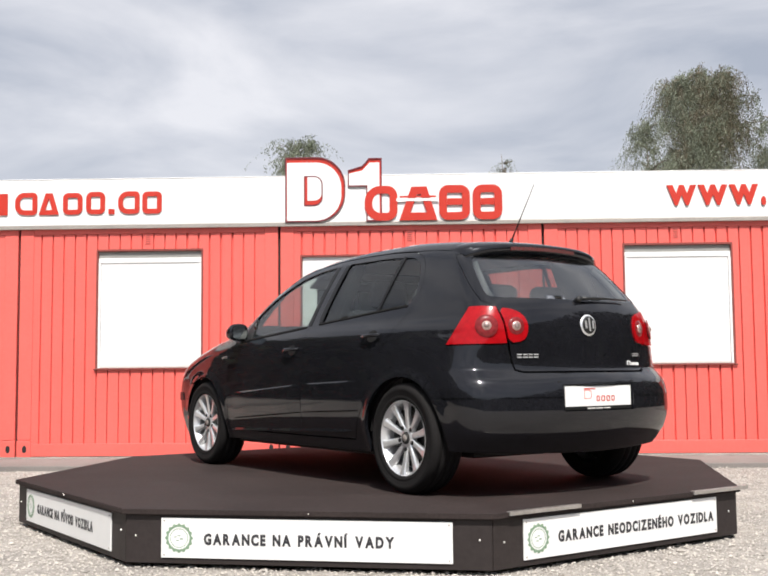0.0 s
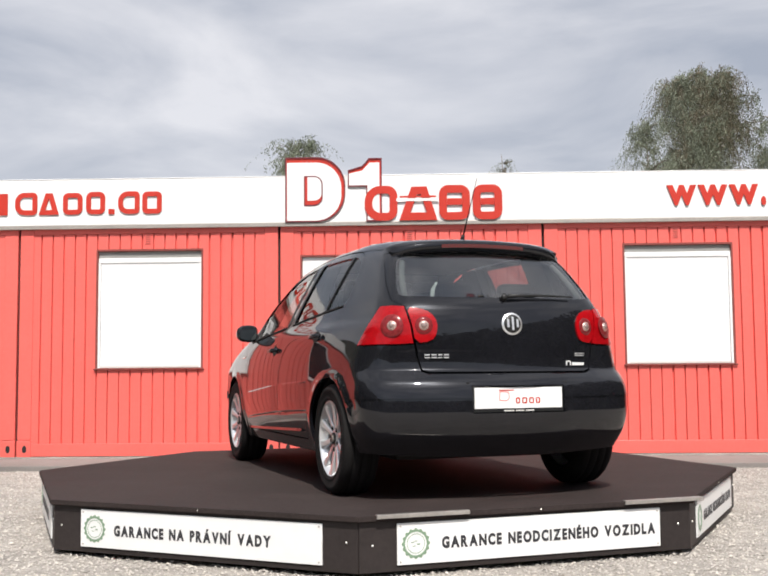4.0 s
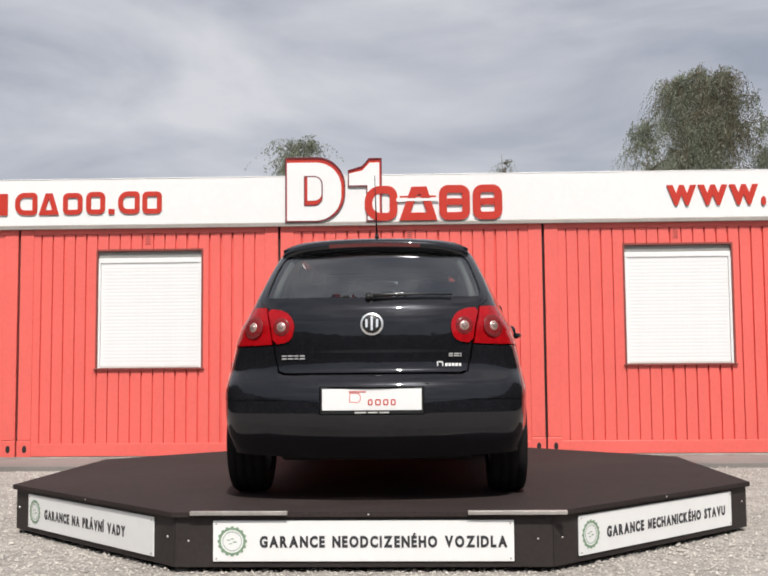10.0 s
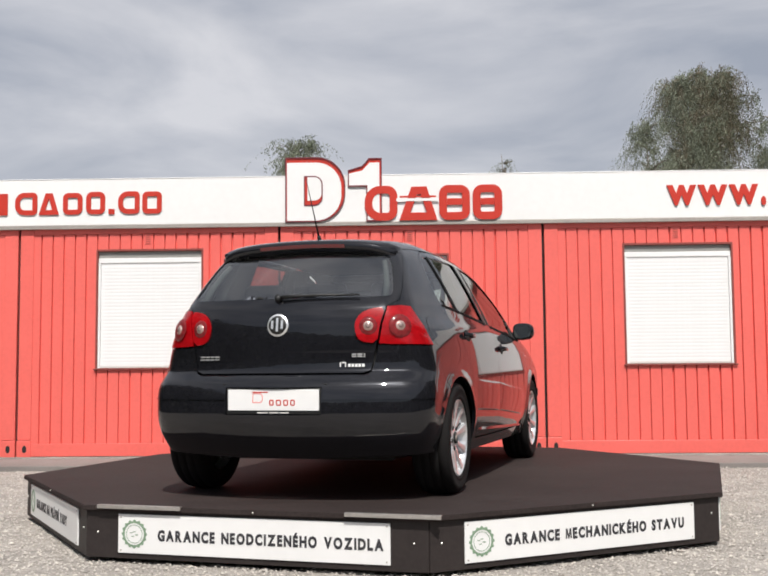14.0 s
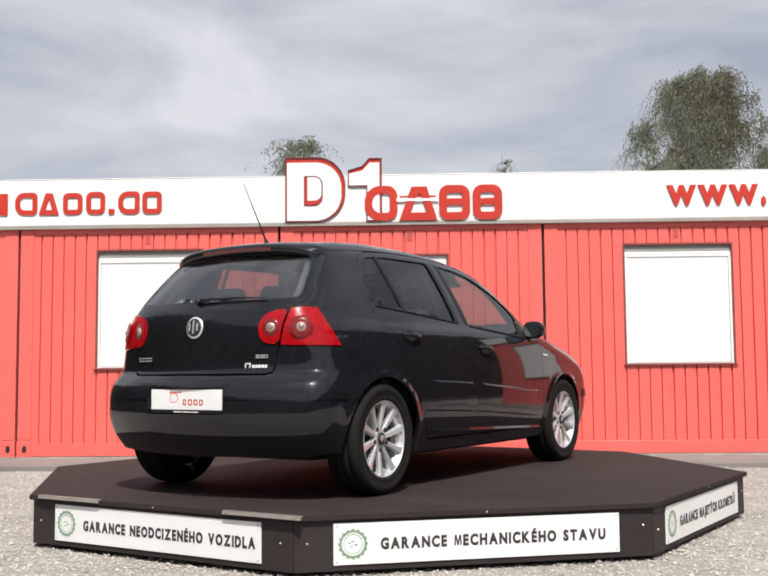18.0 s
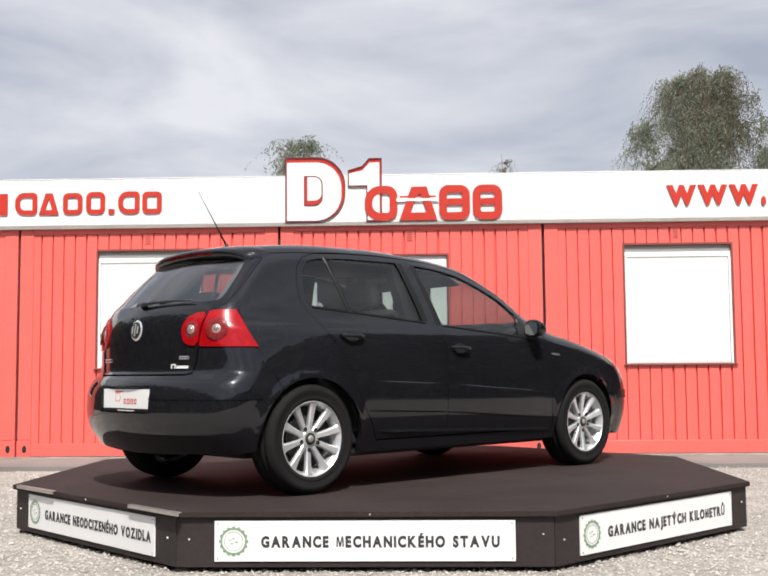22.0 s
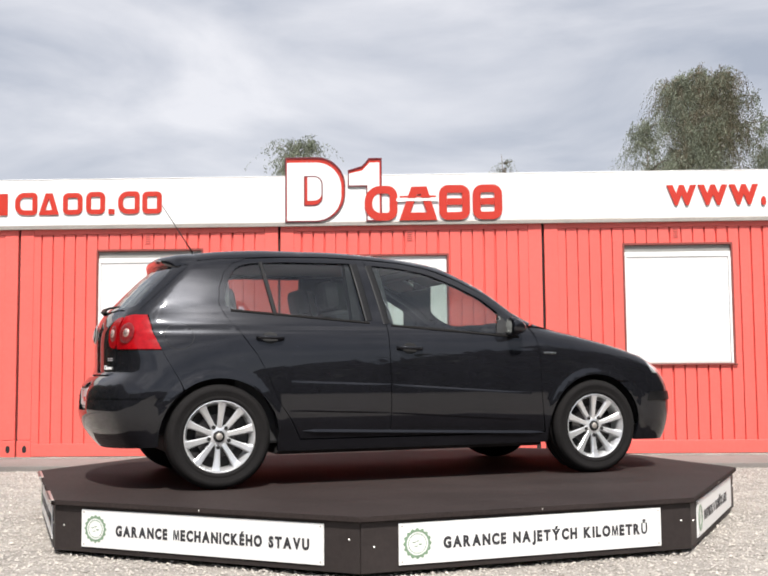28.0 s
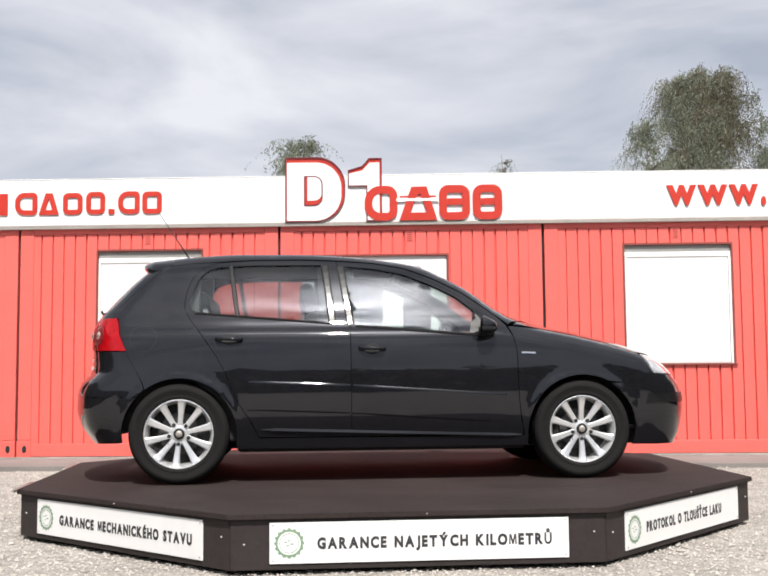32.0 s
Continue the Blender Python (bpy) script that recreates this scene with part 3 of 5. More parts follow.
def turntable():
    t = empty("turntable", pose(*PIVOT, 0), "dark brown eight-sided car turntable with white signs on its sides", "turntable")
    bm = bmesh.new()
    slab8(bm, 2.312, DECK - 0.028, DECK)
    bmesh.ops.bevel(bm, geom=list(bm.edges), offset=0.004, segments=2, affect="EDGES")
    part("deck", bm, M_DECK, t, "scuffed dark brown deck boards")
    bm = bmesh.new()
    slab8(bm, 1.2, -0.02, 0.05)
    part("base_ring", bm, M_DARK, t)
    words = {-2: "GARANCE NA PŮVOD VOZIDLA", -1: "GARANCE NA PRÁVNÍ VADY", 0: "GARANCE NEODCIZENÉHO VOZIDLA",
             1: "GARANCE MECHANICKÉHO STAVU", 2: "GARANCE NAJETÝCH KILOMETRŮ", 3: "PROTOKOL O TLOUŠŤCE LAKU"}
    spans = {-2: 1.0, -1: 0.985, 0: 1.235, 1: 1.19, 2: 1.18, 3: 1.0}
    half = 2.288 * math.tan(radians(22.5))
    for i in range(8):
        k = i - 3 if i > 0 else 4
        m = pose(0, 0, 0, 0, 0, 45 * k)
        s = part("skirt", boxed(-half + 0.003, half - 0.003, -2.288, -2.262, 0.028, DECK - 0.030, bevel=0.003), M_SKIRT, t)
        s.matrix_basis = m
        for x, z in ((-0.885, 0.165), (0.880, 0.178)):
            b = bmesh.new()
            bmesh.ops.create_uvsphere(b, u_segments=8, v_segments=5, radius=0.0055)
            o = part("screw", b, M_SCREW, s)
            o.location = (x + random.uniform(-0.01, 0.01), -2.290, z + random.uniform(-0.012, 0.012))
        b = bmesh.new()
        bmesh.ops.create_uvsphere(b, u_segments=8, v_segments=5, radius=0.0045)
        o = part("screw", b, M_SCREW if k in (0, 1) else M_STEEL, s)
        o.location = (0.03, -2.312, DECK - 0.012)
        if k not in words:
            continue
        g = part("sign_plate", boxed(-0.752, 0.752, -2.297, -2.2885, 0.058, 0.260, bevel=0.002), M_WHITE, t, "white printed guarantee sign")
        g.matrix_basis = m
        left = -0.752 + 0.235 if k != -1 else -0.752 + 0.23
        letters(words[k], 0.051, spans[k], 0.0016, 0.052, g, M_PRINT, (left, -2.2984, 0.130))
        seal(g, -0.655, 0.158)
        for x in (-0.735, 0.735):
            for z in (0.073, 0.245):
                b = bmesh.new()
                bmesh.ops.create_uvsphere(b, u_segments=8, v_segments=5, radius=0.0045)
                o = part("rivet", b, M_TRIM, g)
                o.location = (x, -2.2975, z)
    # steel edge strips where the wheels drive up
    for x in (-0.62, 0.77):
        bm = bmesh.new()
        box(bm, x - 0.245, x + 0.245, -2.325, -2.298, DECK + 0.001, DECK + 0.006, 0.002)
        box(bm, x - 0.245, x + 0.245, -2.327, -2.314, DECK - 0.014, DECK + 0.006, 0.002)
        part("edge_strip", bm, M_STEEL, t, "worn steel edge strip")
    return t


def seal(parent, x, z):
    """Green round seal with a scalloped rim and a few small marks."""
    n = 96
    def ring(r_out, r_in, wave, name):
        bm = bmesh.new()
        a, b = [], []
        for i in range(n):
            t = 2 * math.pi * i / n
            ro = r_out + wave * math.cos(16 * t)
            a.append(bm.verts.new((ro * math.cos(t), 0, ro * math.sin(t))))
            b.append(bm.verts.new((r_in * math.cos(t), 0, r_in * math.sin(t))))
        for i in range(n):
            j = (i + 1) % n
            bm.faces.new((a[i], b[i], b[j], a[j]))
        r = bmesh.ops.extrude_face_region(bm, geom=list(bm.faces))
        bmesh.ops.translate(bm, verts=[v for v in r["geom"] if isinstance(v, bmesh.types.BMVert)], vec=(0, -0.0012, 0))
        bmesh.ops.recalc_face_normals(bm, faces=bm.faces)
        o = part(name, bm, M_GREEN, parent, "green printed seal")
        o.location = (x, -2.2976, z)
    ring(0.071, 0.057, 0.0045, "seal_rim")
    ring(0.048, 0.0455, 0.0, "seal_ring")
    bm = bmesh.new()
    for a, b, c in ((-0.018, 0.006, 0.004), (0.014, -0.004, 0.006), (0.0, 0.012, 0.004), (-0.008, -0.012, 0.004)):
        box(bm, a - 0.008, a + 0.008, -0.0012, 0, b - c / 2, b + c / 2)
    o = part("seal_mark", bm, M_GREEN, parent)
    o.location = (x, -2.2976, z)


TABLE = turntable()


# ---------------------------------------------------------------- the car: materials
M_PAINT = mat("black_car_paint", (0.0088, 0.0090, 0.0112), 0.38, vary=0.2, scale=3, fine=30, rough_vary=0.10, coat=1.0, ior=1.08, coat_ior=1.48, coat_rough=0.03)
M_PLASTIC = mat("black_plastic_trim", (0.010, 0.010, 0.010), 0.48, vary=0.2, scale=8, fine=80, bump=0.0002)
M_SATIN = mat("satin_black_bumper", (0.0085, 0.0085, 0.0092), 0.42, vary=0.25, scale=6, fine=60, ior=1.2, coat=0.35, coat_ior=1.4, coat_rough=0.12)
M_RUBBER = mat("tyre_rubber", (0.0105, 0.0096, 0.0096), 0.85, vary=0.25, scale=14, fine=90, bump=0.0006, ior=1.3)
M_ALLOY = mat("silver_alloy", (0.78, 0.785, 0.79), 0.30, metal=0.70, vary=0.06, scale=12, fine=60, rough_vary=0.08)
M_CHROME = mat("chrome", (0.80, 0.80, 0.80), 0.14, metal=1.0, vary=0.03, scale=20)
M_MIRROR = mat("tinted_mirror_glass", (0.34, 0.37, 0.36), 0.04, metal=1.0, vary=0.03, scale=20, rough_vary=0.01)
M_DISC = mat("dull_brake_steel", (0.09, 0.085, 0.085), 0.5, metal=0.7, vary=0.2, scale=20)
M_TRIMIN = mat("dark_cabin_trim", (0.018, 0.018, 0.019), 0.75, vary=0.2, scale=10, fine=70)
M_SEAT = mat("dark_grey_seat_cloth", (0.045, 0.045, 0.048), 0.9, vary=0.25, scale=14, fine=120, bump=0.0006)
M_LINER = mat("grey_headliner_cloth", (0.26, 0.26, 0.25), 0.9, vary=0.08, scale=12)
M_GLASS = glass("car_window_glass", (0.64, 0.71, 0.68), mirror=0.10)
M_GLASS_SIDE = glass("tinted_side_glass", (0.54, 0.585, 0.57), mirror=0.075)
# black for the painted shade behind door handles and for the flap gap
M_CUP = mat("deep_black_shade_and_gap", (0.003, 0.003, 0.003), 0.7, vary=0.2, scale=20)
M_LIGHTTRIM = mat("light_grey_pillar_trim", (0.17, 0.17, 0.168), 0.75, vary=0.1, scale=10, fine=80)
M_BELT = mat("pale_grey_belt_webbing", (0.42, 0.42, 0.41), 0.7, vary=0.1, scale=20, fine=120)
M_GLASS_REAR = glass("darker_rear_glass", (0.50, 0.54, 0.53), mirror=0.21)
M_LAMP_RED = mat("red_lamp_lens", (0.31, 0.003, 0.006), 0.25, vary=0.25, scale=30, fine=160, rough_vary=0.04, coat=0.7, coat_ior=1.4, ior=1.2, coat_rough=0.03)
M_LAMP_DARK = mat("deep_red_lamp_lens", (0.09, 0.004, 0.006), 0.10, vary=0.2, scale=60, fine=240, rough_vary=0.04, coat=1.0)
M_LAMP_RING = mat("smoky_lamp_ring", (0.17, 0.016, 0.018), 0.3, vary=0.25, scale=60, coat=0.3, ior=1.2)
M_LAMP_DULL = mat("grey_lamp_bulb", (0.30, 0.22, 0.20), 0.2, metal=0.3, vary=0.2, scale=80, coat=1.0)
M_LAMP_BULB = mat("pale_lamp_reflector", (0.50, 0.36, 0.32), 0.3, metal=0.5, vary=0.05, scale=60)
M_HEADLAMP = mat("clear_headlamp", (0.66, 0.67, 0.68), 0.12, metal=0.6, vary=0.25, scale=26, coat=1.0)


# ---------------------------------------------------------------- the car: one smooth body form
class Curve:
    """Smooth, never overshooting curve through a few points."""
    def __init__(self, pts):
        self.x, self.y = np.array([p[0] for p in pts], float), np.array([p[1] for p in pts], float)
        h, d = np.diff(self.x), np.diff(self.y) / np.diff(self.x)
        m = np.zeros(len(self.x))
        m[0], m[-1] = d[0], d[-1]
        for i in range(1, len(d)):
            if d[i - 1] * d[i] > 0:
                w1, w2 = 2 * h[i] + h[i - 1], h[i] + 2 * h[i - 1]
                m[i] = (w1 + w2) / (w1 / d[i - 1] + w2 / d[i])
        self.m = m

    def __call__(self, v):
        v = np.asarray(v, float)
        i = np.clip(np.searchsorted(self.x, v) - 1, 0, len(self.x) - 2)
        h = self.x[i + 1] - self.x[i]
        t = np.clip((v - self.x[i]) / h, -0.6, 1.6)
        return ((1 + 2 * t) * (1 - t) ** 2 * self.y[i] + t * (1 - t) ** 2 * h * self.m[i]
                + t * t * (3 - 2 * t) * self.y[i + 1] + t * t * (t - 1) * h * self.m[i + 1])


FLANK = Curve([(0.10, 0.77), (0.22, 0.812), (0.30, 0.836), (0.36, 0.855), (0.42, 0.867), (0.50, 0.8735), (0.58, 0.8745), (0.68, 0.872), (0.80, 0.863), (0.88, 0.851), (0.93, 0.838), (0.955, 0.826),
               (0.985, 0.806), (1.01, 0.793), (1.10, 0.753), (1.20, 0.704), (1.30, 0.652), (1.40, 0.595), (1.55, 0.50)])
TAIL = Curve([(0.10, -1.88), (0.20, -1.95), (0.264, -2.01), (0.30, -2.04), (0.367, -2.085), (0.47, -2.110), (0.55, -2.106), (0.575, -2.101), (0.60, -2.095),
              (0.635, -2.080), (0.67, -2.050), (0.695, -2.022), (0.715, -2.010), (0.76, -2.006), (0.86, -2.008), (0.95, -2.003), (1.03, -1.98), (1.087, -1.946), (1.139, -1.902),
              (1.277, -1.770), (1.40, -1.645), (1.55, -1.49)])
ROOFLINE = Curve([(-2.2, 1.22), (-1.75, 1.410), (-1.60, 1.447), (-1.44, 1.474), (-1.28, 1.492), (-0.96, 1.508), (-0.63, 1.508), (-0.30, 1.494), (-0.02, 1.468), (0.26, 1.424),
                  (0.42, 1.360), (0.56, 1.292), (0.69, 1.210), (0.79, 1.140), (0.92, 1.073), (1.09, 1.017), (1.26, 0.982), (1.43, 0.943), (1.60, 0.900),
                  (1.74, 0.857), (1.85, 0.820), (1.95, 0.770), (2.05, 0.68), (2.2, 0.50)])
NOSE = Curve([(0.10, 1.94), (0.20, 2.03), (0.30, 2.075), (0.45, 2.10), (0.58, 2.09), (0.66, 2.06), (0.74, 2.01), (0.82, 1.93), (0.95, 1.75)])
ARCH_R, ARCH_F, ARCH_Z, ARCH_RAD = -1.351, 1.232, 0.305, 0.360


def smax(a, b, k):
    h = np.maximum(k - np.abs(a - b), 0) / k
    return np.maximum(a, b) + h * h * k / 4


def form(p):
    """Below zero inside the car's body, above zero outside."""
    x, y, z = np.abs(p[..., 0]), p[..., 1], p[..., 2]
    w = FLANK(z)
    bow = (y + 0.1) ** 2 / 1.21
    w = w + 0.006 - 0.028 * bow / (1 + 0.35 * bow)
    w = w - 0.045 * np.maximum((y - 0.75) / 1.3, 0) ** 2.2 - (0.030 + 0.10 * np.clip((z - 0.6) / 0.3, 0, 1)) * np.maximum((-0.90 - y) / 1.2, 0) ** 2
    for c in (ARCH_R, ARCH_F):
        d = np.hypot(y - c, z - ARCH_Z)
        w = w + 0.012 * np.exp(-((d - ARCH_RAD) / 0.035) ** 2) * (z < 0.85)
    side = x - w
    roof = (z - (ROOFLINE(y + 0.25 * x * x * (y > -0.4) * np.clip((y + 0.4) / 0.6, 0, 1)) - 0.09 * x * x)) * 0.85
    tail = (TAIL(z) + 0.27 * x * x + 0.05 * x ** 4 - y) * 0.9
    nose = (y - NOSE(z) + 0.26 * x * x + 0.22 * x ** 4) * 0.9
    f = smax(side, roof, 0.085)
    f = smax(f, tail, 0.11)
    f = smax(f, nose, 0.12)
    return f


def grad(p):
    g = np.stack([form(p + e) - form(p - e) for e in np.eye(3) * 0.004], -1)
    return g / np.linalg.norm(g, axis=-1, keepdims=True)


def shoot(o, d):
    """Where rays from outside first meet the body form."""
    o, d = np.atleast_2d(np.asarray(o, float)), np.atleast_2d(np.asarray(d, float))
    ts = np.linspace(0, 1.7, 52)
    f = form(o[:, None, :] + d[:, None, :] * ts[None, :, None]) < 0
    k = np.maximum(np.argmax(f, 1), 1)
    lo, hi = ts[k - 1], ts[k]
    for _ in range(15):
        m = (lo + hi) / 2
        f = form(o + d * m[:, None]) < 0
        hi, lo = np.where(f, m, hi), np.where(f, lo, m)
    return o + d * ((lo + hi) / 2)[:, None]


R_AX, F_AX, C_AX = -0.90, 0.90, 0.75


def to_body(kind, q):
    """Points of a chart (side, rear, front, top or round the long axis) laid on the body form."""
    q = np.atleast_2d(np.asarray(q, float))
    u, v, n = q[:, 0], q[:, 1], np.zeros(len(q))
    one = np.ones(len(q))
    if kind == "S":
        return shoot(np.stack([one * 1.3, u, v], 1), np.stack([-one, n, n], 1))
    if kind == "B":
        return shoot(np.stack([u, one * -2.4, v], 1), np.stack([n, one, n], 1))
    if kind == "N":
        return shoot(np.stack([u, one * 2.4, v], 1), np.stack([n, -one, n], 1))
    if kind == "T":
        return shoot(np.stack([u, v, one * 1.9], 1), np.stack([n, n, -one], 1))
    if kind == "R":
        d = np.stack([np.sin(u), -np.cos(u), n], 1)
        return shoot(np.array([0, R_AX, 0]) + d * 1.7 + np.stack([n, n, v], 1), -d)
    if kind == "F":
        d = np.stack([np.sin(u), np.cos(u), n], 1)
        return shoot(np.array([0, F_AX, 0]) + d * 1.7 + np.stack([n, n, v], 1), -d)
    d = np.stack([np.sin(v), n, np.cos(v)], 1)   # "C": u along the car, v the angle from straight up
    return shoot(np.array([0, 0, C_AX]) + d * 1.5 + np.stack([n, u, n], 1), -d)


def to_chart(kind, p):
    x, y, z = p[:, 0], p[:, 1], p[:, 2]
    if kind == "S":
        return np.stack([y, z], 1)
    if kind in ("B", "N"):
        return np.stack([x, z], 1)
    if kind == "T":
        return np.stack([x, y], 1)
    if kind == "R":
        return np.stack([np.arctan2(x, R_AX - y), z], 1)
    if kind == "F":
        return np.stack([np.arctan2(x, y - F_AX), z], 1)
    return np.stack([y, np.arctan2(x, z - C_AX)], 1)


def S(*pts):
    return [("S", a, b) for a, b in pts]


def B(*pts):
    return [("B", a, b) for a, b in pts]


def arc(cy, a0, a1, r=ARCH_RAD, n=14):
    """Part of a wheel arch, as side points."""
    return S(*[(cy + r * math.cos(radians(a0 + (a1 - a0) * i / n)), ARCH_Z + r * math.sin(radians(a0 + (a1 - a0) * i / n))) for i in range(n + 1)])


def mirrored(spec):
    """A half outline that starts and ends on the middle line, closed by its mirror image."""
    other = []
    for k, a, b in spec[::-1]:
        other.append((k, -a, b) if k in "BTN" else ("-" + k, a, b))
    return spec, other


def soften(pts, rounds=2):
    for _ in range(rounds):
        q = []
        for a, b in zip(pts, np.roll(pts, -1, 0)):
            q += [a * 0.75 + b * 0.25, a * 0.25 + b * 0.75]
        pts = np.array(q)
    return pts


def dense(pts, step):
    q = []
    for a, b in zip(pts, np.roll(pts, -1, 0)):
        n = max(1, int(math.ceil(np.linalg.norm(b - a) / step)))
        q += [a + (b - a) * i / n for i in range(n)]
    return np.array(q)


def inset(pts, d):
    """Draw an outline in by d, whichever way it runs."""
    area = 0.5 * np.sum(pts[:, 0] * np.roll(pts[:, 1], -1) - np.roll(pts[:, 0], -1) * pts[:, 1])
    e = np.roll(pts, -1, 0) - np.roll(pts, 1, 0)
    nrm = np.stack([-e[:, 1], e[:, 0]], 1)
    nrm /= np.linalg.norm(nrm, axis=1, keepdims=True) + 1e-12
    return pts + nrm * d * (1 if area > 0 else -1)


def inside(poly, q):
    x, y = q[:, 0], q[:, 1]
    c = np.zeros(len(q), bool)
    for a, b in zip(poly, np.roll(poly, -1, 0)):
        hit = ((a[1] > y) != (b[1] > y)) & (x < (b[0] - a[0]) * (y - a[1]) / (b[1] - a[1] + 1e-15) + a[0])
        c ^= hit
    return c


def chart_outline(kind, spec, step, gap, rounding=0):
    pts = np.zeros((len(spec), 3))
    for k in {c[0] for c in spec}:
        which = [i for i, c in enumerate(spec) if c[0] == k]
        p = to_body(k.strip("-"), [spec[i][1:] for i in which])
        pts[which] = p * np.array([-1, 1, 1]) if k.startswith("-") else p
    q = to_chart(kind, pts)
    if kind in "RFC":
        scale = np.array([0.9, 1.0]) if kind in "RF" else np.array([1.0, 0.62])
    else:
        scale = np.ones(2)
    q = q * scale
    if rounding:
        q = soften(dense(q, 0.12), rounding)
    return inset(dense(q, step), gap), scale


def panel(name, kind, outer, material, parent, label="", holes=(), step=0.03, gap=0.0022, lift=0.0, thick=0.022, rounding=0, sides=("+",), hole_rounding=1, relief=None):
    """A body panel: an outline on a chart, filled with triangles, laid on the body form, with turned-in edges."""
    out2, scale = chart_outline(kind, outer, step, gap, rounding)
    cut = [chart_outline(kind, h, step, -0.0005, hole_rounding)[0] for h in holes]
    lo, hi = out2.min(0), out2.max(0)
    gx, gy = np.meshgrid(np.arange(lo[0], hi[0], step), np.arange(lo[1], hi[1], step * 0.87))
    gx = gx + (np.arange(gx.shape[0]) % 2)[:, None] * step / 2
    g = np.stack([gx.ravel(), gy.ravel()], 1)
    keep = inside(out2, g)
    for c in cut:
        keep &= ~inside(c, g)
    edge = np.concatenate([out2] + cut)
    g = g[keep]
    if len(g):
        near = ((g[:, None, :] - edge[None]) ** 2).sum(2).min(1)
        g = g[near > (0.45 * step) ** 2]
    verts = np.concatenate([edge, g])
    edges, k = [], 0
    for loop in [out2] + cut:
        n = len(loop)
        edges += [(k + i, k + (i + 1) % n) for i in range(n)]
        k += n
    from mathutils.geometry import delaunay_2d_cdt
    vo, eo, fo, _, _, _ = delaunay_2d_cdt([Vector(v) for v in verts], edges, [], 0, 1e-6)
    vo = np.array([tuple(v) for v in vo])
    fo = [tuple(f) for f in fo]
    mid = np.array([vo[list(f)].mean(0) for f in fo])
    ok = inside(out2, mid)
    for c in cut:
        ok &= ~inside(c, mid)
    fo = [f for f, good in zip(fo, ok) if good]
    p = to_body(kind, vo / scale)
    nrm = grad(p)
    if relief is not None:
        p = p + nrm * relief(p)[:, None]
    p = p + nrm * lift
    # turn the triangles outwards
    tri = []
    for f in fo:
        a, b, c = p[list(f)]
        tri.append(f if np.dot(np.cross(b - a, c - a), nrm[f[0]]) > 0 else f[::-1])
    count = {}
    for f in tri:
        for a, b in ((f[0], f[1]), (f[1], f[2]), (f[2], f[0])):
            count[(a, b)] = True
    rim = [(a, b) for a, b in count if (b, a) not in count]
    allv, faces = [tuple(v) for v in p], list(tri)
    back = {}
    for a, b in rim:
        for v in (a, b):
            if v not in back:
                back[v] = len(allv)
                allv.append(tuple(p[v] - nrm[v] * thick))
        faces.append((b, a, back[a], back[b]))
    made = []
    for s in sides:
        sx = 1 if s == "+" else -1
        me = bpy.data.meshes.new(name)
        me.from_pydata([(v[0] * sx, v[1], v[2]) for v in allv], [], [f if sx > 0 else f[::-1] for f in faces])
        me.materials.append(material)
        me.polygons.foreach_set("use_smooth", [True] * len(faces))
        me.update()
        if relief is None:
            loops = np.empty(len(me.loops), int)
            me.loops.foreach_get("vertex_index", loops)
            ln = np.zeros((len(me.loops), 3))
            starts = np.empty(len(me.polygons), int)
            me.polygons.foreach_get("loop_start", starts)
            nsurf = 3 * len(tri)
            order = loops
            ln[:nsurf] = nrm[order[:nsurf]] * np.array([sx, 1, 1])
            pn = np.empty(len(me.polygons) * 3)
            me.polygons.foreach_get("normal", pn)
            pn = pn.reshape(-1, 3)
            for i in range(len(tri), len(faces)):
                ln[starts[i]:starts[i] + 4] = pn[i]
            me.normals_split_custom_set([tuple(v) for v in ln])
        ob = new(name, me)
        ob.parent = parent
        tagged(ob, label)
        made.append(ob)
    return made


CAR = empty("car", pose(PIVOT[0], PIVOT[1], DECK), "black five-door hatchback with silver alloy wheels on the turntable", "car")
OFFSET = 0.038
BODY = CAR
RL = ("+", "-")

# outlines shared by neighbouring panels, on the side as y, z
DOOR_FRONT = [(0.845, 0.288), (0.822, 0.42), (0.810, 0.55), (0.808, 0.70), (0.805, 0.82), (0.788, 0.91), (0.745, 0.995)]
DOOR_TOP_F = [(0.690, 1.052), (0.600, 1.118), (0.460, 1.216), (0.290, 1.304), (0.090, 1.380), (-0.110, 1.416), (-0.352, 1.432)]
B_GAP = [(-0.352, 1.432), (-0.310, 1.20), (-0.272, 0.98), (-0.268, 0.60), (-0.268, 0.288)]
DOOR_TOP_R = [(-0.352, 1.432), (-0.60, 1.440), (-0.90, 1.436), (-1.13, 1.422)]
DOOR_REAR = [(-1.13, 1.422), (-1.225, 1.388), (-1.285, 1.325), (-1.325, 1.22), (-1.335, 1.12), (-1.300, 1.045), (-1.222, 0.945), (-1.125, 0.808),
             (-1.062, 0.695), (-1.030, 0.61), (-0.985, 0.51), (-0.905, 0.395), (-0.850, 0.288)]
WINDOW_F = [(-0.258, 1.000), (0.0, 0.984), (0.32, 0.956), (0.52, 0.939), (0.650, 0.925), (0.600, 1.015), (0.535, 1.090), (0.43, 1.180), (0.27, 1.264),
            (0.077, 1.342), (-0.11, 1.378), (-0.318, 1.396)]
WINDOW_R = [(-0.392, 1.014), (-0.85, 1.050), (-1.04, 1.066), (-1.255, 1.086), (-1.300, 1.115), (-1.288, 1.21), (-1.250, 1.305), (-1.205, 1.360),
            (-1.13, 1.388), (-0.90, 1.402), (-0.43, 1.404)]

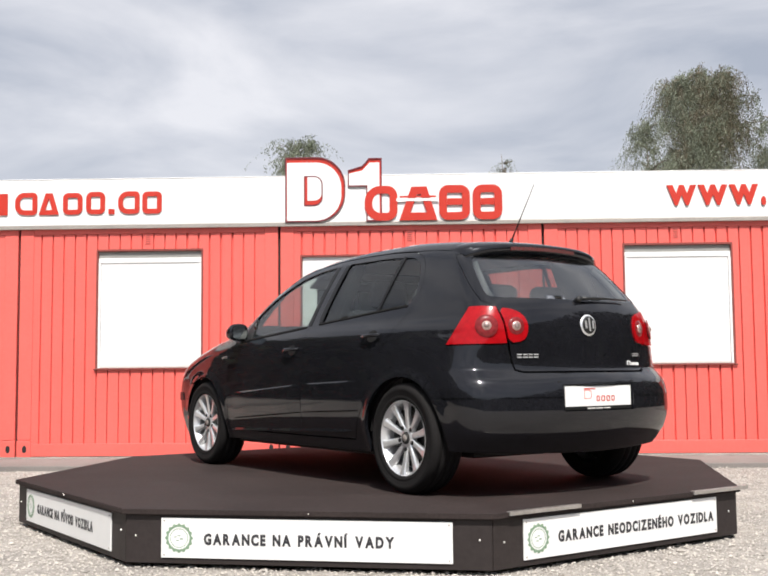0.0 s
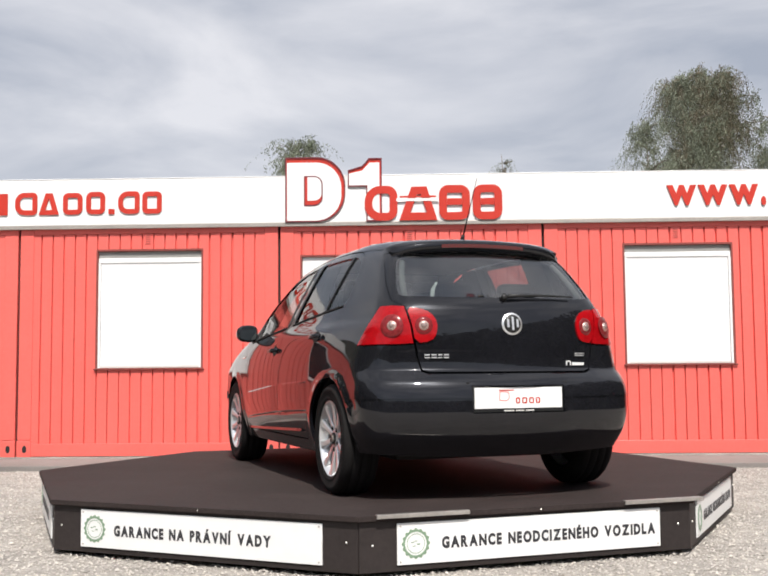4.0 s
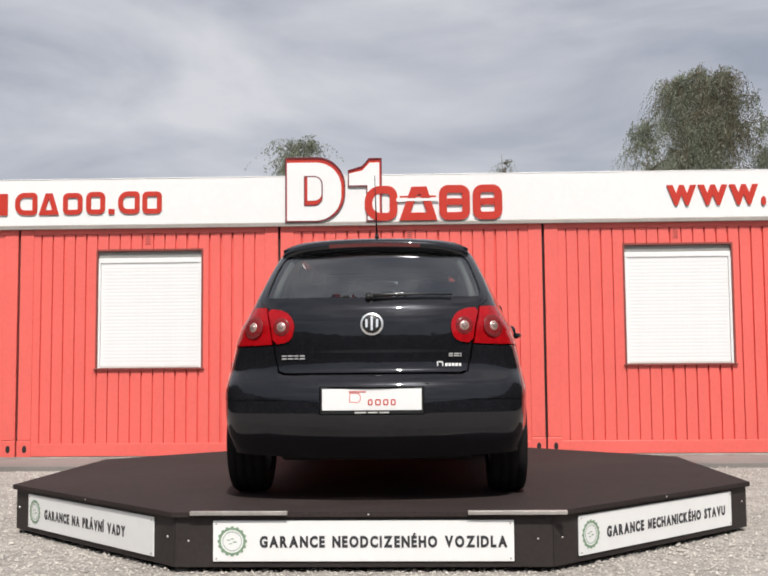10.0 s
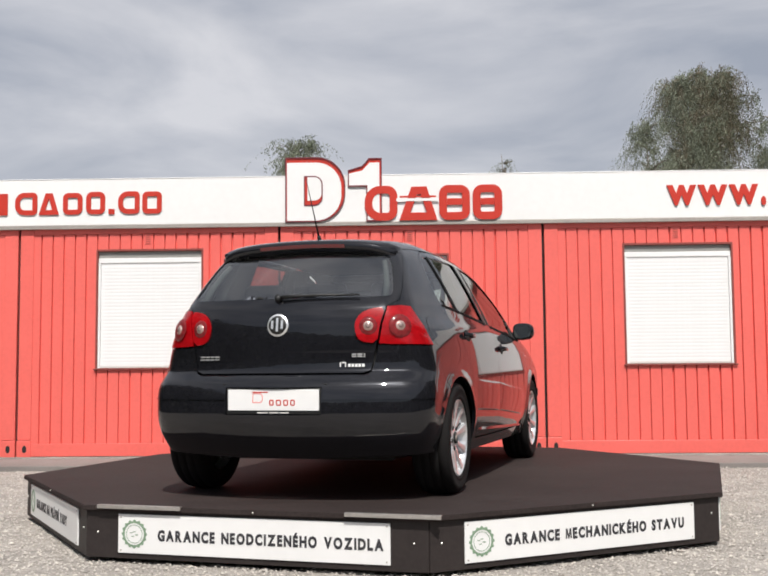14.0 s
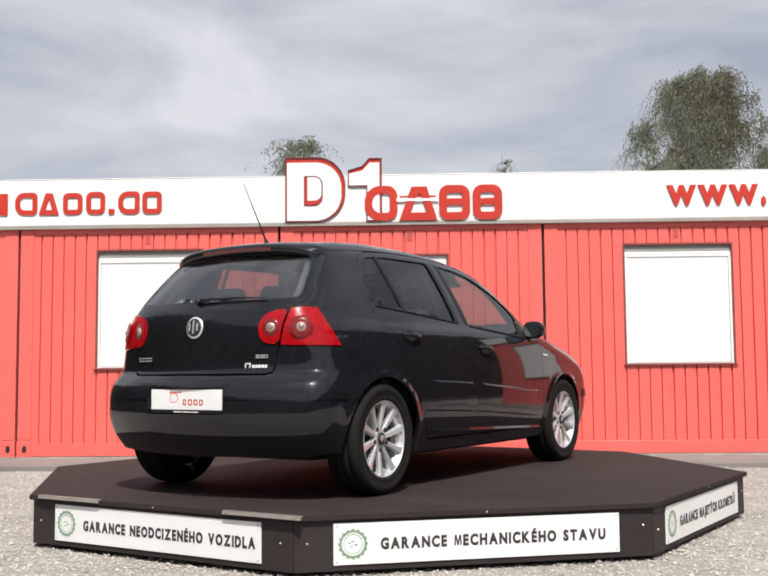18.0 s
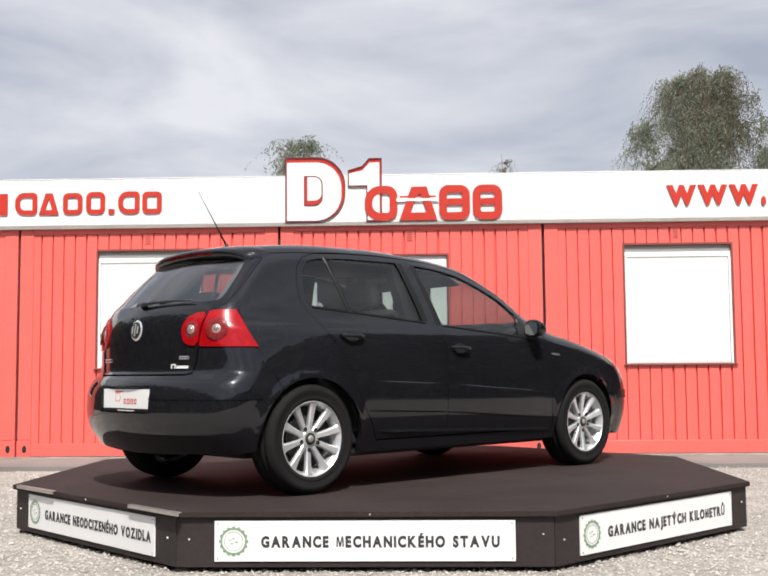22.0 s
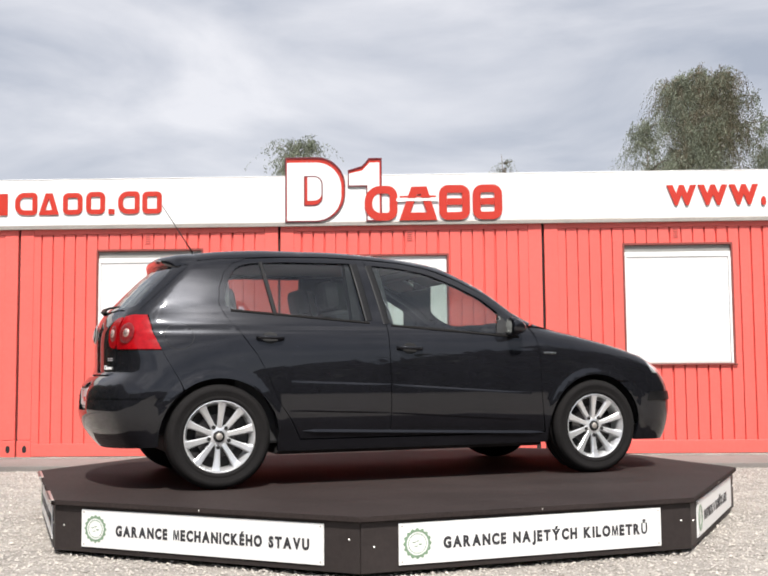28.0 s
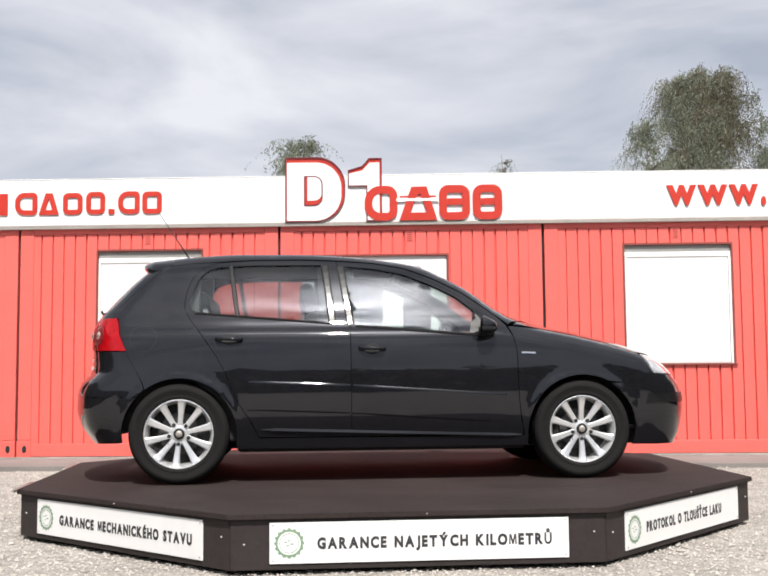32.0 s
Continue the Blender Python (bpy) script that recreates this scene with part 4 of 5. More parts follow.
panel("front_door", "S", S(*DOOR_FRONT, *DOOR_TOP_F, *B_GAP[1:]), M_PAINT, BODY, holes=[S(*WINDOW_F)], sides=RL)
panel("rear_door", "S", S(*B_GAP[::-1], *DOOR_TOP_R[1:], *DOOR_REAR[1:]), M_PAINT, BODY, holes=[S(*WINDOW_R)], sides=RL)
SEAM = [(-1.568, 0.607), (-1.615, 0.70), (-1.688, 0.834)]
HATCH_SIDE = [(0.577, 1.047), (0.628, 1.085), (0.622, 1.16), (0.592, 1.27), (0.552, 1.372)]
ROOF_SEAM = [(-1.13, 1.424), (-1.30, 1.418), (-1.46, 1.399), (-1.545, 1.380)]
panel("rear_quarter", "R", arc(ARCH_R, 28, 126) + S(*SEAM) + B((0.675, 1.051), (0.62, 1.053), *HATCH_SIDE) + S(*ROOF_SEAM[::-1]) + S(*DOOR_REAR[1:-2]),
      M_PAINT, BODY, sides=RL, step=0.032, gap=0.0007)
panel("sill", "S", S((0.872, 0.215), (0.872, 0.283), (-0.848, 0.283), (-0.908, 0.398), (-0.985, 0.512)) + arc(ARCH_R, 30, -8, n=6) + S((-0.99, 0.215)),
      M_PAINT, BODY, "black painted sill", sides=RL)
HOOD_EDGE = [(0.80, 0.985), (1.0, 0.966), (1.2, 0.930), (1.4, 0.884), (1.55, 0.842), (1.64, 0.806)]
panel("front_wing", "S", S((0.872, 0.216), (0.848, 0.288), *DOOR_FRONT[1:-1], (0.760, 0.985)) + S(*HOOD_EDGE) + S((1.665, 0.775), (1.70, 0.70), (1.716, 0.660), (1.600, 0.607))
      + arc(ARCH_F, 62, 188), M_PAINT, BODY, sides=RL)
hood_half = [("T", 0.0, 1.02), ("T", 0.35, 0.985), ("T", 0.60, 0.875)] + S((0.80, 0.992), (1.0, 0.973), (1.2, 0.937), (1.4, 0.891), (1.55, 0.849), (1.64, 0.812)) \
    + [("T", 0.45, 1.815), ("T", 0.2, 1.885), ("T", 0.0, 1.90)]
a, b = mirrored(hood_half)
panel("bonnet", "T", a + b[1:-1], M_PAINT, BODY, step=0.045)
roof_half = [("T", 0.0, 1.01), ("T", 0.35, 0.975), ("T", 0.60, 0.868)] + S((0.765, 0.998), *[(y, z + 0.004) for y, z in DOOR_TOP_F], *[(y, z + 0.004) for y, z in DOOR_TOP_R[1:]], *ROOF_SEAM[1:]) \
    + [("T", 0.46, -1.556), ("T", 0.25, -1.578), ("T", 0.0, -1.583)]
screen_half = [("T", 0.0, 0.965), ("T", 0.32, 0.93), ("T", 0.585, 0.825), ("T", 0.615, 0.72), ("T", 0.575, 0.52), ("T", 0.51, 0.24), ("T", 0.47, 0.17), ("T", 0.25, 0.21), ("T", 0.0, 0.225)]
a, b = mirrored(roof_half)
c, d = mirrored(screen_half)
ROOF = panel("roof", "C", a + b[1:-1], M_PAINT, BODY, "black roof with screen pillars", holes=[c + d[1:-1]], step=0.045)[0]
panel("windscreen", "C", c + d[1:-1], M_GLASS, BODY, "clear curved windscreen", step=0.06, gap=-0.006, lift=-0.006, thick=0.004, rounding=1)

# rear end
hatch_half = B((0.0, 0.690), (0.47, 0.690), (0.508, 0.702), (0.522, 0.76), (0.535, 0.842), (0.556, 0.95), *HATCH_SIDE) + [("T", 0.48, -1.576), ("T", 0.25, -1.603), ("T", 0.0, -1.608)]
glass_half = B((0.0, 1.098), (0.57, 1.104), (0.592, 1.122), (0.575, 1.20), (0.540, 1.305), (0.505, 1.362), (0.25, 1.384), (0.0, 1.388))
a, b = mirrored(hatch_half)
c, d = mirrored(glass_half)
HATCH = panel("tailgate", "R", a + b[1:-1], M_PAINT, BODY, "black tailgate with a wide rear window", holes=[c + d[1:-1]], step=0.032)[0]
panel("rear_window", "R", c + d[1:-1], M_GLASS_REAR, HATCH, "slightly tinted rear window", step=0.05, gap=-0.006, lift=-0.005, thick=0.004, rounding=1)
bumper_half = B((0.0, 0.682), (0.475, 0.682), (0.514, 0.694), (0.530, 0.76), (0.543, 0.840), (0.62, 0.8385)) + S((-1.688, 0.835), (-1.615, 0.70), (-1.572, 0.607)) \
    + arc(ARCH_R, 128, 137, n=2) + S((-1.70, 0.551)) + B((0.60, 0.551), (0.2755, 0.551), (0.2755, 0.617), (0.0, 0.617))
lower_half = B((0.0, 0.471), (0.2755, 0.471), (0.2755, 0.5535), (0.60, 0.5535)) + S((-1.70, 0.5535)) + arc(ARCH_R, 138, 187, n=8) + S((-1.75, 0.258)) + [("R", 0.62, 0.252), ("R", 0.45, 0.243), ("R", 0.25, 0.236), ("R", 0.0, 0.232)]


def both_halves(half):
    a, b = mirrored(half)
    return a + [("-" + k if k in "SR" and not k.startswith("-") else k, u, v) for k, u, v in b][1:-1]


BUMPER = panel("rear_bumper", "R", both_halves(bumper_half), M_PAINT, BODY, "black rear bumper with a plate recess", step=0.032, gap=0.0007)[0]
panel("bumper_skirt", "R", both_halves(lower_half), M_PAINT, BUMPER, "black lower bumper", step=0.032, gap=0.0, lift=-0.0014)
part("plate_recess", boxed(-0.30, 0.30, -2.060, -2.03, 0.455, 0.635), M_PLASTIC, BUMPER)

# front end
front_half = [("N", 0.0, 0.20), ("N", 0.45, 0.20)] + S((1.575, 0.21)) + arc(ARCH_F, -10, 58, n=6) + S((1.605, 0.614), (1.716, 0.667)) + [("N", 0.58, 0.657), ("N", 0.47, 0.645), ("N", 0.405, 0.612), ("N", 0.0, 0.612)]
a, b = mirrored(front_half)
panel("front_bumper", "F", a + b[1:-1], M_PAINT, BODY, step=0.04, gap=0.0, lift=-0.0015)
grille_half = [("N", 0.0, 0.606), ("N", 0.40, 0.606), ("N", 0.36, 0.80), ("T", 0.2, 1.893), ("T", 0.0, 1.908)]
a, b = mirrored(grille_half)
panel("grille", "F", a + b[1:-1], M_PLASTIC, BODY, "black radiator grille", step=0.04, lift=-0.004)
HEAD = S((1.668, 0.800), (1.672, 0.775), (1.706, 0.70), (1.722, 0.672)) + [("N", 0.58, 0.662), ("N", 0.47, 0.650), ("N", 0.405, 0.620), ("N", 0.37, 0.79), ("T", 0.45, 1.825)]
panel("headlamp", "F", HEAD, M_HEADLAMP, BODY, "clear headlamp with chrome reflector", step=0.03, sides=RL)

strip_half = [("N", 0.0, 0.545), ("N", 0.5, 0.545)] + S((1.68, 0.545), (1.66, 0.478)) + [("N", 0.5, 0.478), ("N", 0.0, 0.478)]
a, b = mirrored(strip_half)
panel("bumper_strip", "F", a + b[1:-1], M_SATIN, BODY, "dull black strip along the front bumper", step=0.03, lift=0.004, thick=0.02)

# tail lamps: an outer half on the quarter and an inner half on the tailgate
OUTER = B((0.562, 0.952), (0.546, 0.846), (0.62, 0.842)) + S((-1.6885, 0.8385)) + B((0.6740, 1.0495), (0.63, 1.0515), (0.579, 1.045))
INNER = B((0.552, 0.950), (0.572, 1.040), (0.50, 1.034), (0.445, 1.008), (0.418, 0.955), (0.425, 0.895), (0.452, 0.856), (0.538, 0.845))
lamps_outer = panel("tail_lamp", "R", OUTER, M_LAMP_RED, BODY, "red tail lamp with round reflectors", step=0.02, lift=0.006, sides=RL, gap=0.001)
lamps_inner = panel("inner_tail_lamp", "R", INNER, M_LAMP_RED, HATCH, "red inner tail lamp on the tailgate", step=0.02, lift=0.009, sides=RL, gap=0.001, rounding=1, thick=0.03)


def disc_on(x, z, r, name, material, parent, lift, n=24, label=""):
    """A small round piece lying on the tail of the body."""
    c = to_body("B", [(x, z)])[0]
    nn = Vector(grad(c[None])[0])
    q = nn.to_track_quat("Z", "Y")
    bm = bmesh.new()
    rows = [(r, 0.0), (r * 0.96, 0.003), (r * 0.55, 0.006), (0.0, 0.007)]
    rings = [[bm.verts.new(Vector(c) + nn * (lift + h) + q @ Vector((rr * math.cos(2 * math.pi * i / n), rr * math.sin(2 * math.pi * i / n), 0))) for i in range(n)] for rr, h in rows[:-1]]
    tip = bm.verts.new(Vector(c) + nn * (lift + rows[-1][1]))
    for p0, p1 in zip(rings, rings[1:]):
        for i in range(n):
            bm.faces.new((p0[i], p0[(i + 1) % n], p1[(i + 1) % n], p1[i]))
    for i in range(n):
        bm.faces.new((rings[-1][i], rings[-1][(i + 1) % n], tip))
    return part(name, bm, material, parent, label, smooth=True)


for s, lo_, li_ in ((1, lamps_outer[0], lamps_inner[0]), (-1, lamps_outer[1], lamps_inner[1])):
    for x, host, r in ((0.650, lo_, 0.064), (0.492, li_, 0.050)):
        disc_on(s * x, 0.940, r, "reflector_ring", M_LAMP_RING, host, 0.006)
        disc_on(s * x, 0.940, 0.027, "reflector_cup", M_LAMP_BULB, host, 0.011)
        disc_on(s * x, 0.942, 0.016, "bulb", M_LAMP_DULL, host, 0.0165)

# round chrome badge, and chrome marks as plain bars
disc_on(0.0, 0.950, 0.062, "badge_rim", M_ALLOY, HATCH, 0.002, 32, "round chrome badge")
disc_on(0.0, 0.950, 0.051, "badge_field", M_PLASTIC, HATCH, 0.0075, 32)


def bars_on_tail(spec, material, name, parent, lift=0.003, label=""):
    for x0, x1, z0, z1 in spec:
        bm = bmesh.new()
        vs = []
        for dd in (0.0, 0.004):
            for x, z in ((x0, z0), (x1, z0), (x1, z1), (x0, z1)):
                c = to_body("B", [(x, z)])[0]
                vs.append(bm.verts.new(Vector(c) + Vector(grad(c[None])[0]) * (lift + dd)))
        for f in ((4, 5, 6, 7), (0, 1, 5, 4), (1, 2, 6, 5), (2, 3, 7, 6), (3, 0, 4, 7)):
            bm.faces.new([vs[i] for i in f])
        bmesh.ops.recalc_face_normals(bm, faces=bm.faces)
        part(name, bm, material, parent, label)


bars_on_tail([(-0.034, -0.022, 0.930, 0.972), (-0.006, 0.006, 0.915, 0.985), (0.022, 0.034, 0.930, 0.972)], M_ALLOY, "badge_bar", HATCH, 0.014)
for x0, x1, z0, z1 in ((-0.49, -0.463, 0.765, 0.787), (-0.455, -0.428, 0.765, 0.787), (-0.42, -0.398, 0.765, 0.787), (-0.39, -0.363, 0.765, 0.787),
                       (0.408, 0.430, 0.775, 0.793), (0.436, 0.462, 0.775, 0.793), (0.468, 0.476, 0.775, 0.793)):
    bars_on_tail([(x0, x1, z0, z0 + 0.007), (x0, x1, z1 - 0.007, z1)], M_ALLOY, "chrome_mark", HATCH)
bars_on_tail([(0.345, 0.350, 0.722, 0.748), (0.354, 0.376, 0.742, 0.748), (0.372, 0.377, 0.722, 0.744)] + [(0.388 + 0.018 * i, 0.401 + 0.018 * i, 0.722, 0.738) for i in range(5)], M_WHITE, "sticker_mark", HATCH, label="pale sticker shapes")

# number plate holder with a white dealer plate
plate = part("number_plate", boxed(-0.262, 0.262, -2.075, -2.066, 0.494, 0.606, bevel=0.002), M_WHITE, BUMPER, "white dealer plate with plain red shapes")
part("plate_holder", boxed(-0.272, 0.272, -2.070, -2.058, 0.474, 0.614, bevel=0.003), M_PLASTIC, BUMPER, "black plate holder")
for x0, x1, z0, z1 in ((-0.02, 0.005, 0.520, 0.552), (0.018, 0.048, 0.520, 0.552), (0.060, 0.088, 0.520, 0.552), (0.100, 0.126, 0.520, 0.552)):
    hollow(plate, "red_mark", rounded(x0, x1, z0, z1, 0.008, 0.008, 4), 0.0065, -2.0765, -2.0752, M_RED_SIGN)
hollow(plate, "red_mark", rounded(-0.118, -0.058, 0.534, 0.585, 0.002, 0.02, 4), 0.0035, -2.0762, -2.0752, M_RED)
part("red_mark", boxed(-0.12, -0.03, -2.0765, -2.0752, 0.588, 0.594), M_RED_SIGN, plate)
for x0, x1 in ((-0.09, -0.03), (-0.02, 0.03), (0.04, 0.09)):
    part("pale_mark", boxed(x0, x1, -2.0765, -2.0705, 0.479, 0.486), M_FRAME, plate)

# light inner frame strips beside the rear window
for sx in (1, -1):
    bm = bmesh.new()
    c = to_body("B", [(0.572, 1.125), (0.560, 1.20), (0.530, 1.29), (0.505, 1.345)])
    c = c - grad(c) * 0.035
    tube(bm, [(sx * (q[0] - 0.012), q[1], q[2]) for q in c], 0.020, 0.016, 6)
    part("inner_frame", bm, M_LINER, HATCH, "light grey inner frame strip", smooth=True)

# roof spoiler with a high brake lamp
bm = bmesh.new()
N = 24
rows = []
for i in range(N + 1):
    x = -0.535 + 1.07 * i / N
    e = abs(x) / 0.535
    drop = 0.10 * x * x + 0.035 * e ** 8
    ytip = -1.660 + 0.12 * x * x + 0.055 * e ** 6
    rows.append([bm.verts.new(v) for v in ((x, -1.46 + 0.03 * e ** 6, 1.478 - drop), (x, -1.56, 1.466 - drop), (x, ytip + 0.022, 1.450 - drop), (x, ytip, 1.436 - drop),
                                           (x, ytip + 0.006, 1.400 - drop), (x, ytip + 0.035, 1.385 - drop), (x, -1.52, 1.385 - drop))])
for r0, r1 in zip(rows, rows[1:]):
    for k in range(6):
        bm.faces.new((r0[k], r1[k], r1[k + 1], r0[k + 1]))
bm.faces.new(rows[0])
bm.faces.new(rows[-1][::-1])
bmesh.ops.recalc_face_normals(bm, faces=bm.faces)
SPOILER = part("spoiler", bm, M_PAINT, BODY, "black roof spoiler over the rear window", smooth=True)
bm = bmesh.new()
row = []
for i in range(13):
    x = -0.26 + 0.52 * i / 12
    y0 = -1.660 + 0.12 * x * x - 0.0035
    row.append([bm.verts.new((x, y0 + 0.002, 1.428 - 0.1 * x * x)), bm.verts.new((x, y0 + 0.0055, 1.408 - 0.1 * x * x))])
for r0, r1 in zip(row, row[1:]):
    bm.faces.new((r0[0], r0[1], r1[1], r1[0]))
r = bmesh.ops.extrude_face_region(bm, geom=list(bm.faces))
bmesh.ops.translate(bm, verts=[v for v in r["geom"] if isinstance(v, bmesh.types.BMVert)], vec=(0, 0.006, 0))
bmesh.ops.recalc_face_normals(bm, faces=bm.faces)
part("high_brake_lamp", bm, M_LAMP_DARK, SPOILER, "dark red high brake lamp")

# side glass with rubber surrounds
for nm, w, m in (("front_side_window", WINDOW_F, M_GLASS), ("rear_side_window", WINDOW_R, M_GLASS_SIDE)):
    panel(nm, "S", S(*w), m, BODY, "side window glass", step=0.05, gap=-0.004, lift=-0.007, thick=0.004, rounding=1, sides=RL)


def strip_on_side(a, b, wide, name, material, lift, proud, parent, label="", n=14, taper=0.0, prof=((-0.5, 0.0), (-0.46, 0.6), (-0.3, 1.0), (0.3, 1.0), (0.46, 0.6), (0.5, 0.0))):
    """A moulding that lies along the flank from a to b (y, z), on both sides."""
    a, b = np.array(a, float), np.array(b, float)
    d = (b - a) / np.linalg.norm(b - a)
    up = np.array([-d[1], d[0]]) * (1 if d[0] > 0 else -1)
    for sx in (1, -1):
        bm = bmesh.new()
        rows = []
        for i in range(n + 1):
            t = i / n
            k = 1.0 if taper == 0 else min(1.0, 0.25 + min(t, 1 - t) / taper)
            kw, kh = (1.0, min(1.0, 0.1 + i / 6, 0.1 + (n - i) / 6)) if len(prof) > 8 else (k, k)
            c = to_body("S", [a + (b - a) * t + up * u * wide * kw for u, _ in prof])
            c = c + grad(c) * np.array([[lift + proud * h * kh] for _, h in prof])
            rows.append([bm.verts.new((q[0] * sx, q[1], q[2])) for q in c])
        for r0, r1 in zip(rows, rows[1:]):
            for k in range(len(prof) - 1):
                bm.faces.new((r0[k], r1[k], r1[k + 1], r0[k + 1]))
        if len(prof) <= 8:
            bm.faces.new(rows[0])
            bm.faces.new(rows[-1])
        bmesh.ops.recalc_face_normals(bm, faces=bm.faces)
        part(name, bm, material, parent, label, smooth=len(prof) > 8)


WEDGE = ((-0.5, -0.3), (-0.45, 1.0), (-0.43, 1.0), (-0.3, 1.0), (-0.18, 1.0), (-0.06, 1.0), (0.06, 1.0), (0.18, 1.0), (0.3, 1.0), (0.425, 1.0), (0.445, 1.0), (0.47, 0.62), (0.5, 0.0))
strip_on_side((-0.920, 0.551), (-0.275, 0.525), 0.190, "door_moulding", M_PAINT, 0.0, 0.0048, BODY, "black body-coloured rubbing strip", n=24, prof=WEDGE)
strip_on_side((-0.262, 0.524), (0.725, 0.457), 0.190, "door_moulding", M_PAINT, 0.0, 0.0048, BODY, "black body-coloured rubbing strip", n=32, prof=WEDGE)
strip_on_side((-0.99, 1.045), (-1.045, 1.402), 0.030, "window_divider", M_SATIN, -0.006, 0.008, BODY, n=8)
strip_on_side((-0.240, 0.990), (0.655, 0.918), 0.014, "window_seal", M_RUBBER, 0.0, 0.006, BODY)
strip_on_side((-0.385, 1.006), (-1.265, 1.080), 0.014, "window_seal", M_RUBBER, 0.0, 0.006, BODY)
strip_on_side((-0.385, 1.02), (-0.428, 1.398), 0.05, "pillar_cover", M_SATIN, 0.0, 0.003, BODY, n=8)
strip_on_side((-0.268, 1.0), (-0.325, 1.392), 0.05, "pillar_cover", M_SATIN, 0.0, 0.003, BODY, n=8)
strip_on_side((0.835, 0.812), (0.925, 0.808), 0.012, "wing_badge", M_CHROME, 0.001, 0.003, BODY, "small chrome wing badge", n=3)
strip_on_side((-0.84, 0.338), (0.83, 0.283), 0.024, "sill_lip", M_PAINT, -0.001, 0.011, BODY, taper=0.04, n=20, prof=((-0.5, 0.0), (-0.3, 0.9), (-0.1, 1.0), (0.5, 0.0)))
FLAP = S(*[(-1.585 + 0.086 * math.cos(radians(22.5 * i)), 0.918 + 0.080 * math.sin(radians(22.5 * i))) for i in range(16)])
panel("flap_gap", "S", FLAP, M_CUP, BODY, "dark gap round the fuel flap", step=0.03, gap=-0.0026, lift=0.0005, thick=0.004, rounding=1)
panel("fuel_flap", "S", FLAP, M_PAINT, BODY, "round black fuel filler flap", step=0.03, gap=0.0, lift=0.0012, thick=0.004, rounding=1)



def door_handle(y, z):
    for sx in (1, -1):
        c = to_body("S", [(y, z)])[0]
        bm = bmesh.new()
        pts = [(-0.088, 0.004), (-0.07, 0.026), (-0.03, 0.036), (0.03, 0.037), (0.07, 0.030), (0.088, 0.004)]
        rows = []
        for dy, h in pts:
            rows.append([bm.verts.new((sx * (c[0] + h + a * 0.008), y + dy, z + b * 0.011 - 0.04 * dy)) for a, b in ((-1, -1), (0.6, -1), (1, 0), (0.6, 1), (-1, 1))])
        for r0, r1 in zip(rows, rows[1:]):
            for k in range(5):
                bm.faces.new((r0[k], r0[(k + 1) % 5], r1[(k + 1) % 5], r1[k]))
        bm.faces.new(rows[0])
        bm.faces.new(rows[-1])
        bmesh.ops.recalc_face_normals(bm, faces=bm.faces)
        hd = part("door_handle", bm, M_PAINT, BODY, "black door handle", smooth=True)
        # flat black oval on the door, painting the shade behind the handle
        bm = bmesh.new()
        n = 20
        q = [(y + 0.050 * math.cos(2 * math.pi * i / n), z - 0.002 + 0.036 * math.sin(2 * math.pi * i / n)) for i in range(n)]
        rim = [bm.verts.new((sx * (p[0] + 0.0015), p[1], p[2])) for p in to_body("S", q)]
        bm.faces.new(rim)
        part("handle_shade", bm, M_CUP, hd, "flat black patch for the shade in the handle recess")


door_handle(-1.040, 0.910)
door_handle(-0.135, 0.845)


def door_mirror():
    for sx in (1, -1):
        bm = bmesh.new()
        bmesh.ops.create_uvsphere(bm, u_segments=20, v_segments=12, radius=1.0)
        for v in bm.verts:
            x, y, z = v.co
            s = lambda q: math.copysign(abs(q) ** 0.62, q)
            x, y, z = s(x), s(y), s(z)
            if y < 0:
                y *= 0.25
            slim = 1 - 0.42 * max(0.0, y) - 0.10 * max(0.0, x)
            v.co = (sx * (0.896 + 0.082 * x), 0.582 + 0.088 * y - 0.012 * x, 0.986 + 0.064 * z * slim - 0.010 * max(0.0, y))
        if sx < 0:
            bmesh.ops.reverse_faces(bm, faces=bm.faces)
        mm = part("door_mirror", bm, M_PAINT, BODY, "black door mirror", smooth=True)
        bm = bmesh.new()
        tube(bm, [(sx * 0.755, 0.65, 0.945), (sx * 0.80, 0.645, 0.950), (sx * 0.85, 0.632, 0.968)], 0.035, 0.026, 10)
        part("mirror_arm", bm, M_PLASTIC, mm, smooth=True)
        bm = bmesh.new()
        n = 24
        rim = []
        for i in range(n):
            t = 2 * math.pi * i / n
            cx, cz = math.copysign(abs(math.cos(t)) ** 0.62, math.cos(t)), math.copysign(abs(math.sin(t)) ** 0.62, math.sin(t))
            rim.append(bm.verts.new((sx * (0.893 + 0.064 * cx), 0.5585 - 0.012 * cx, 0.986 + 0.052 * cz * (1 - 0.1 * max(0.0, cx)))))
        bm.faces.new(rim if sx > 0 else rim[::-1])
        part("mirror_glass", bm, M_MIRROR, mm, "mirror glass")


door_mirror()
panel("mirror_sail", "S", S((0.500, 0.944), (0.655, 0.927), (0.602, 1.012), (0.538, 1.083), (0.520, 1.02)), M_PLASTIC, BODY, "black corner trim behind the door mirror", step=0.03, gap=0.0, lift=0.001, thick=0.008, sides=RL)
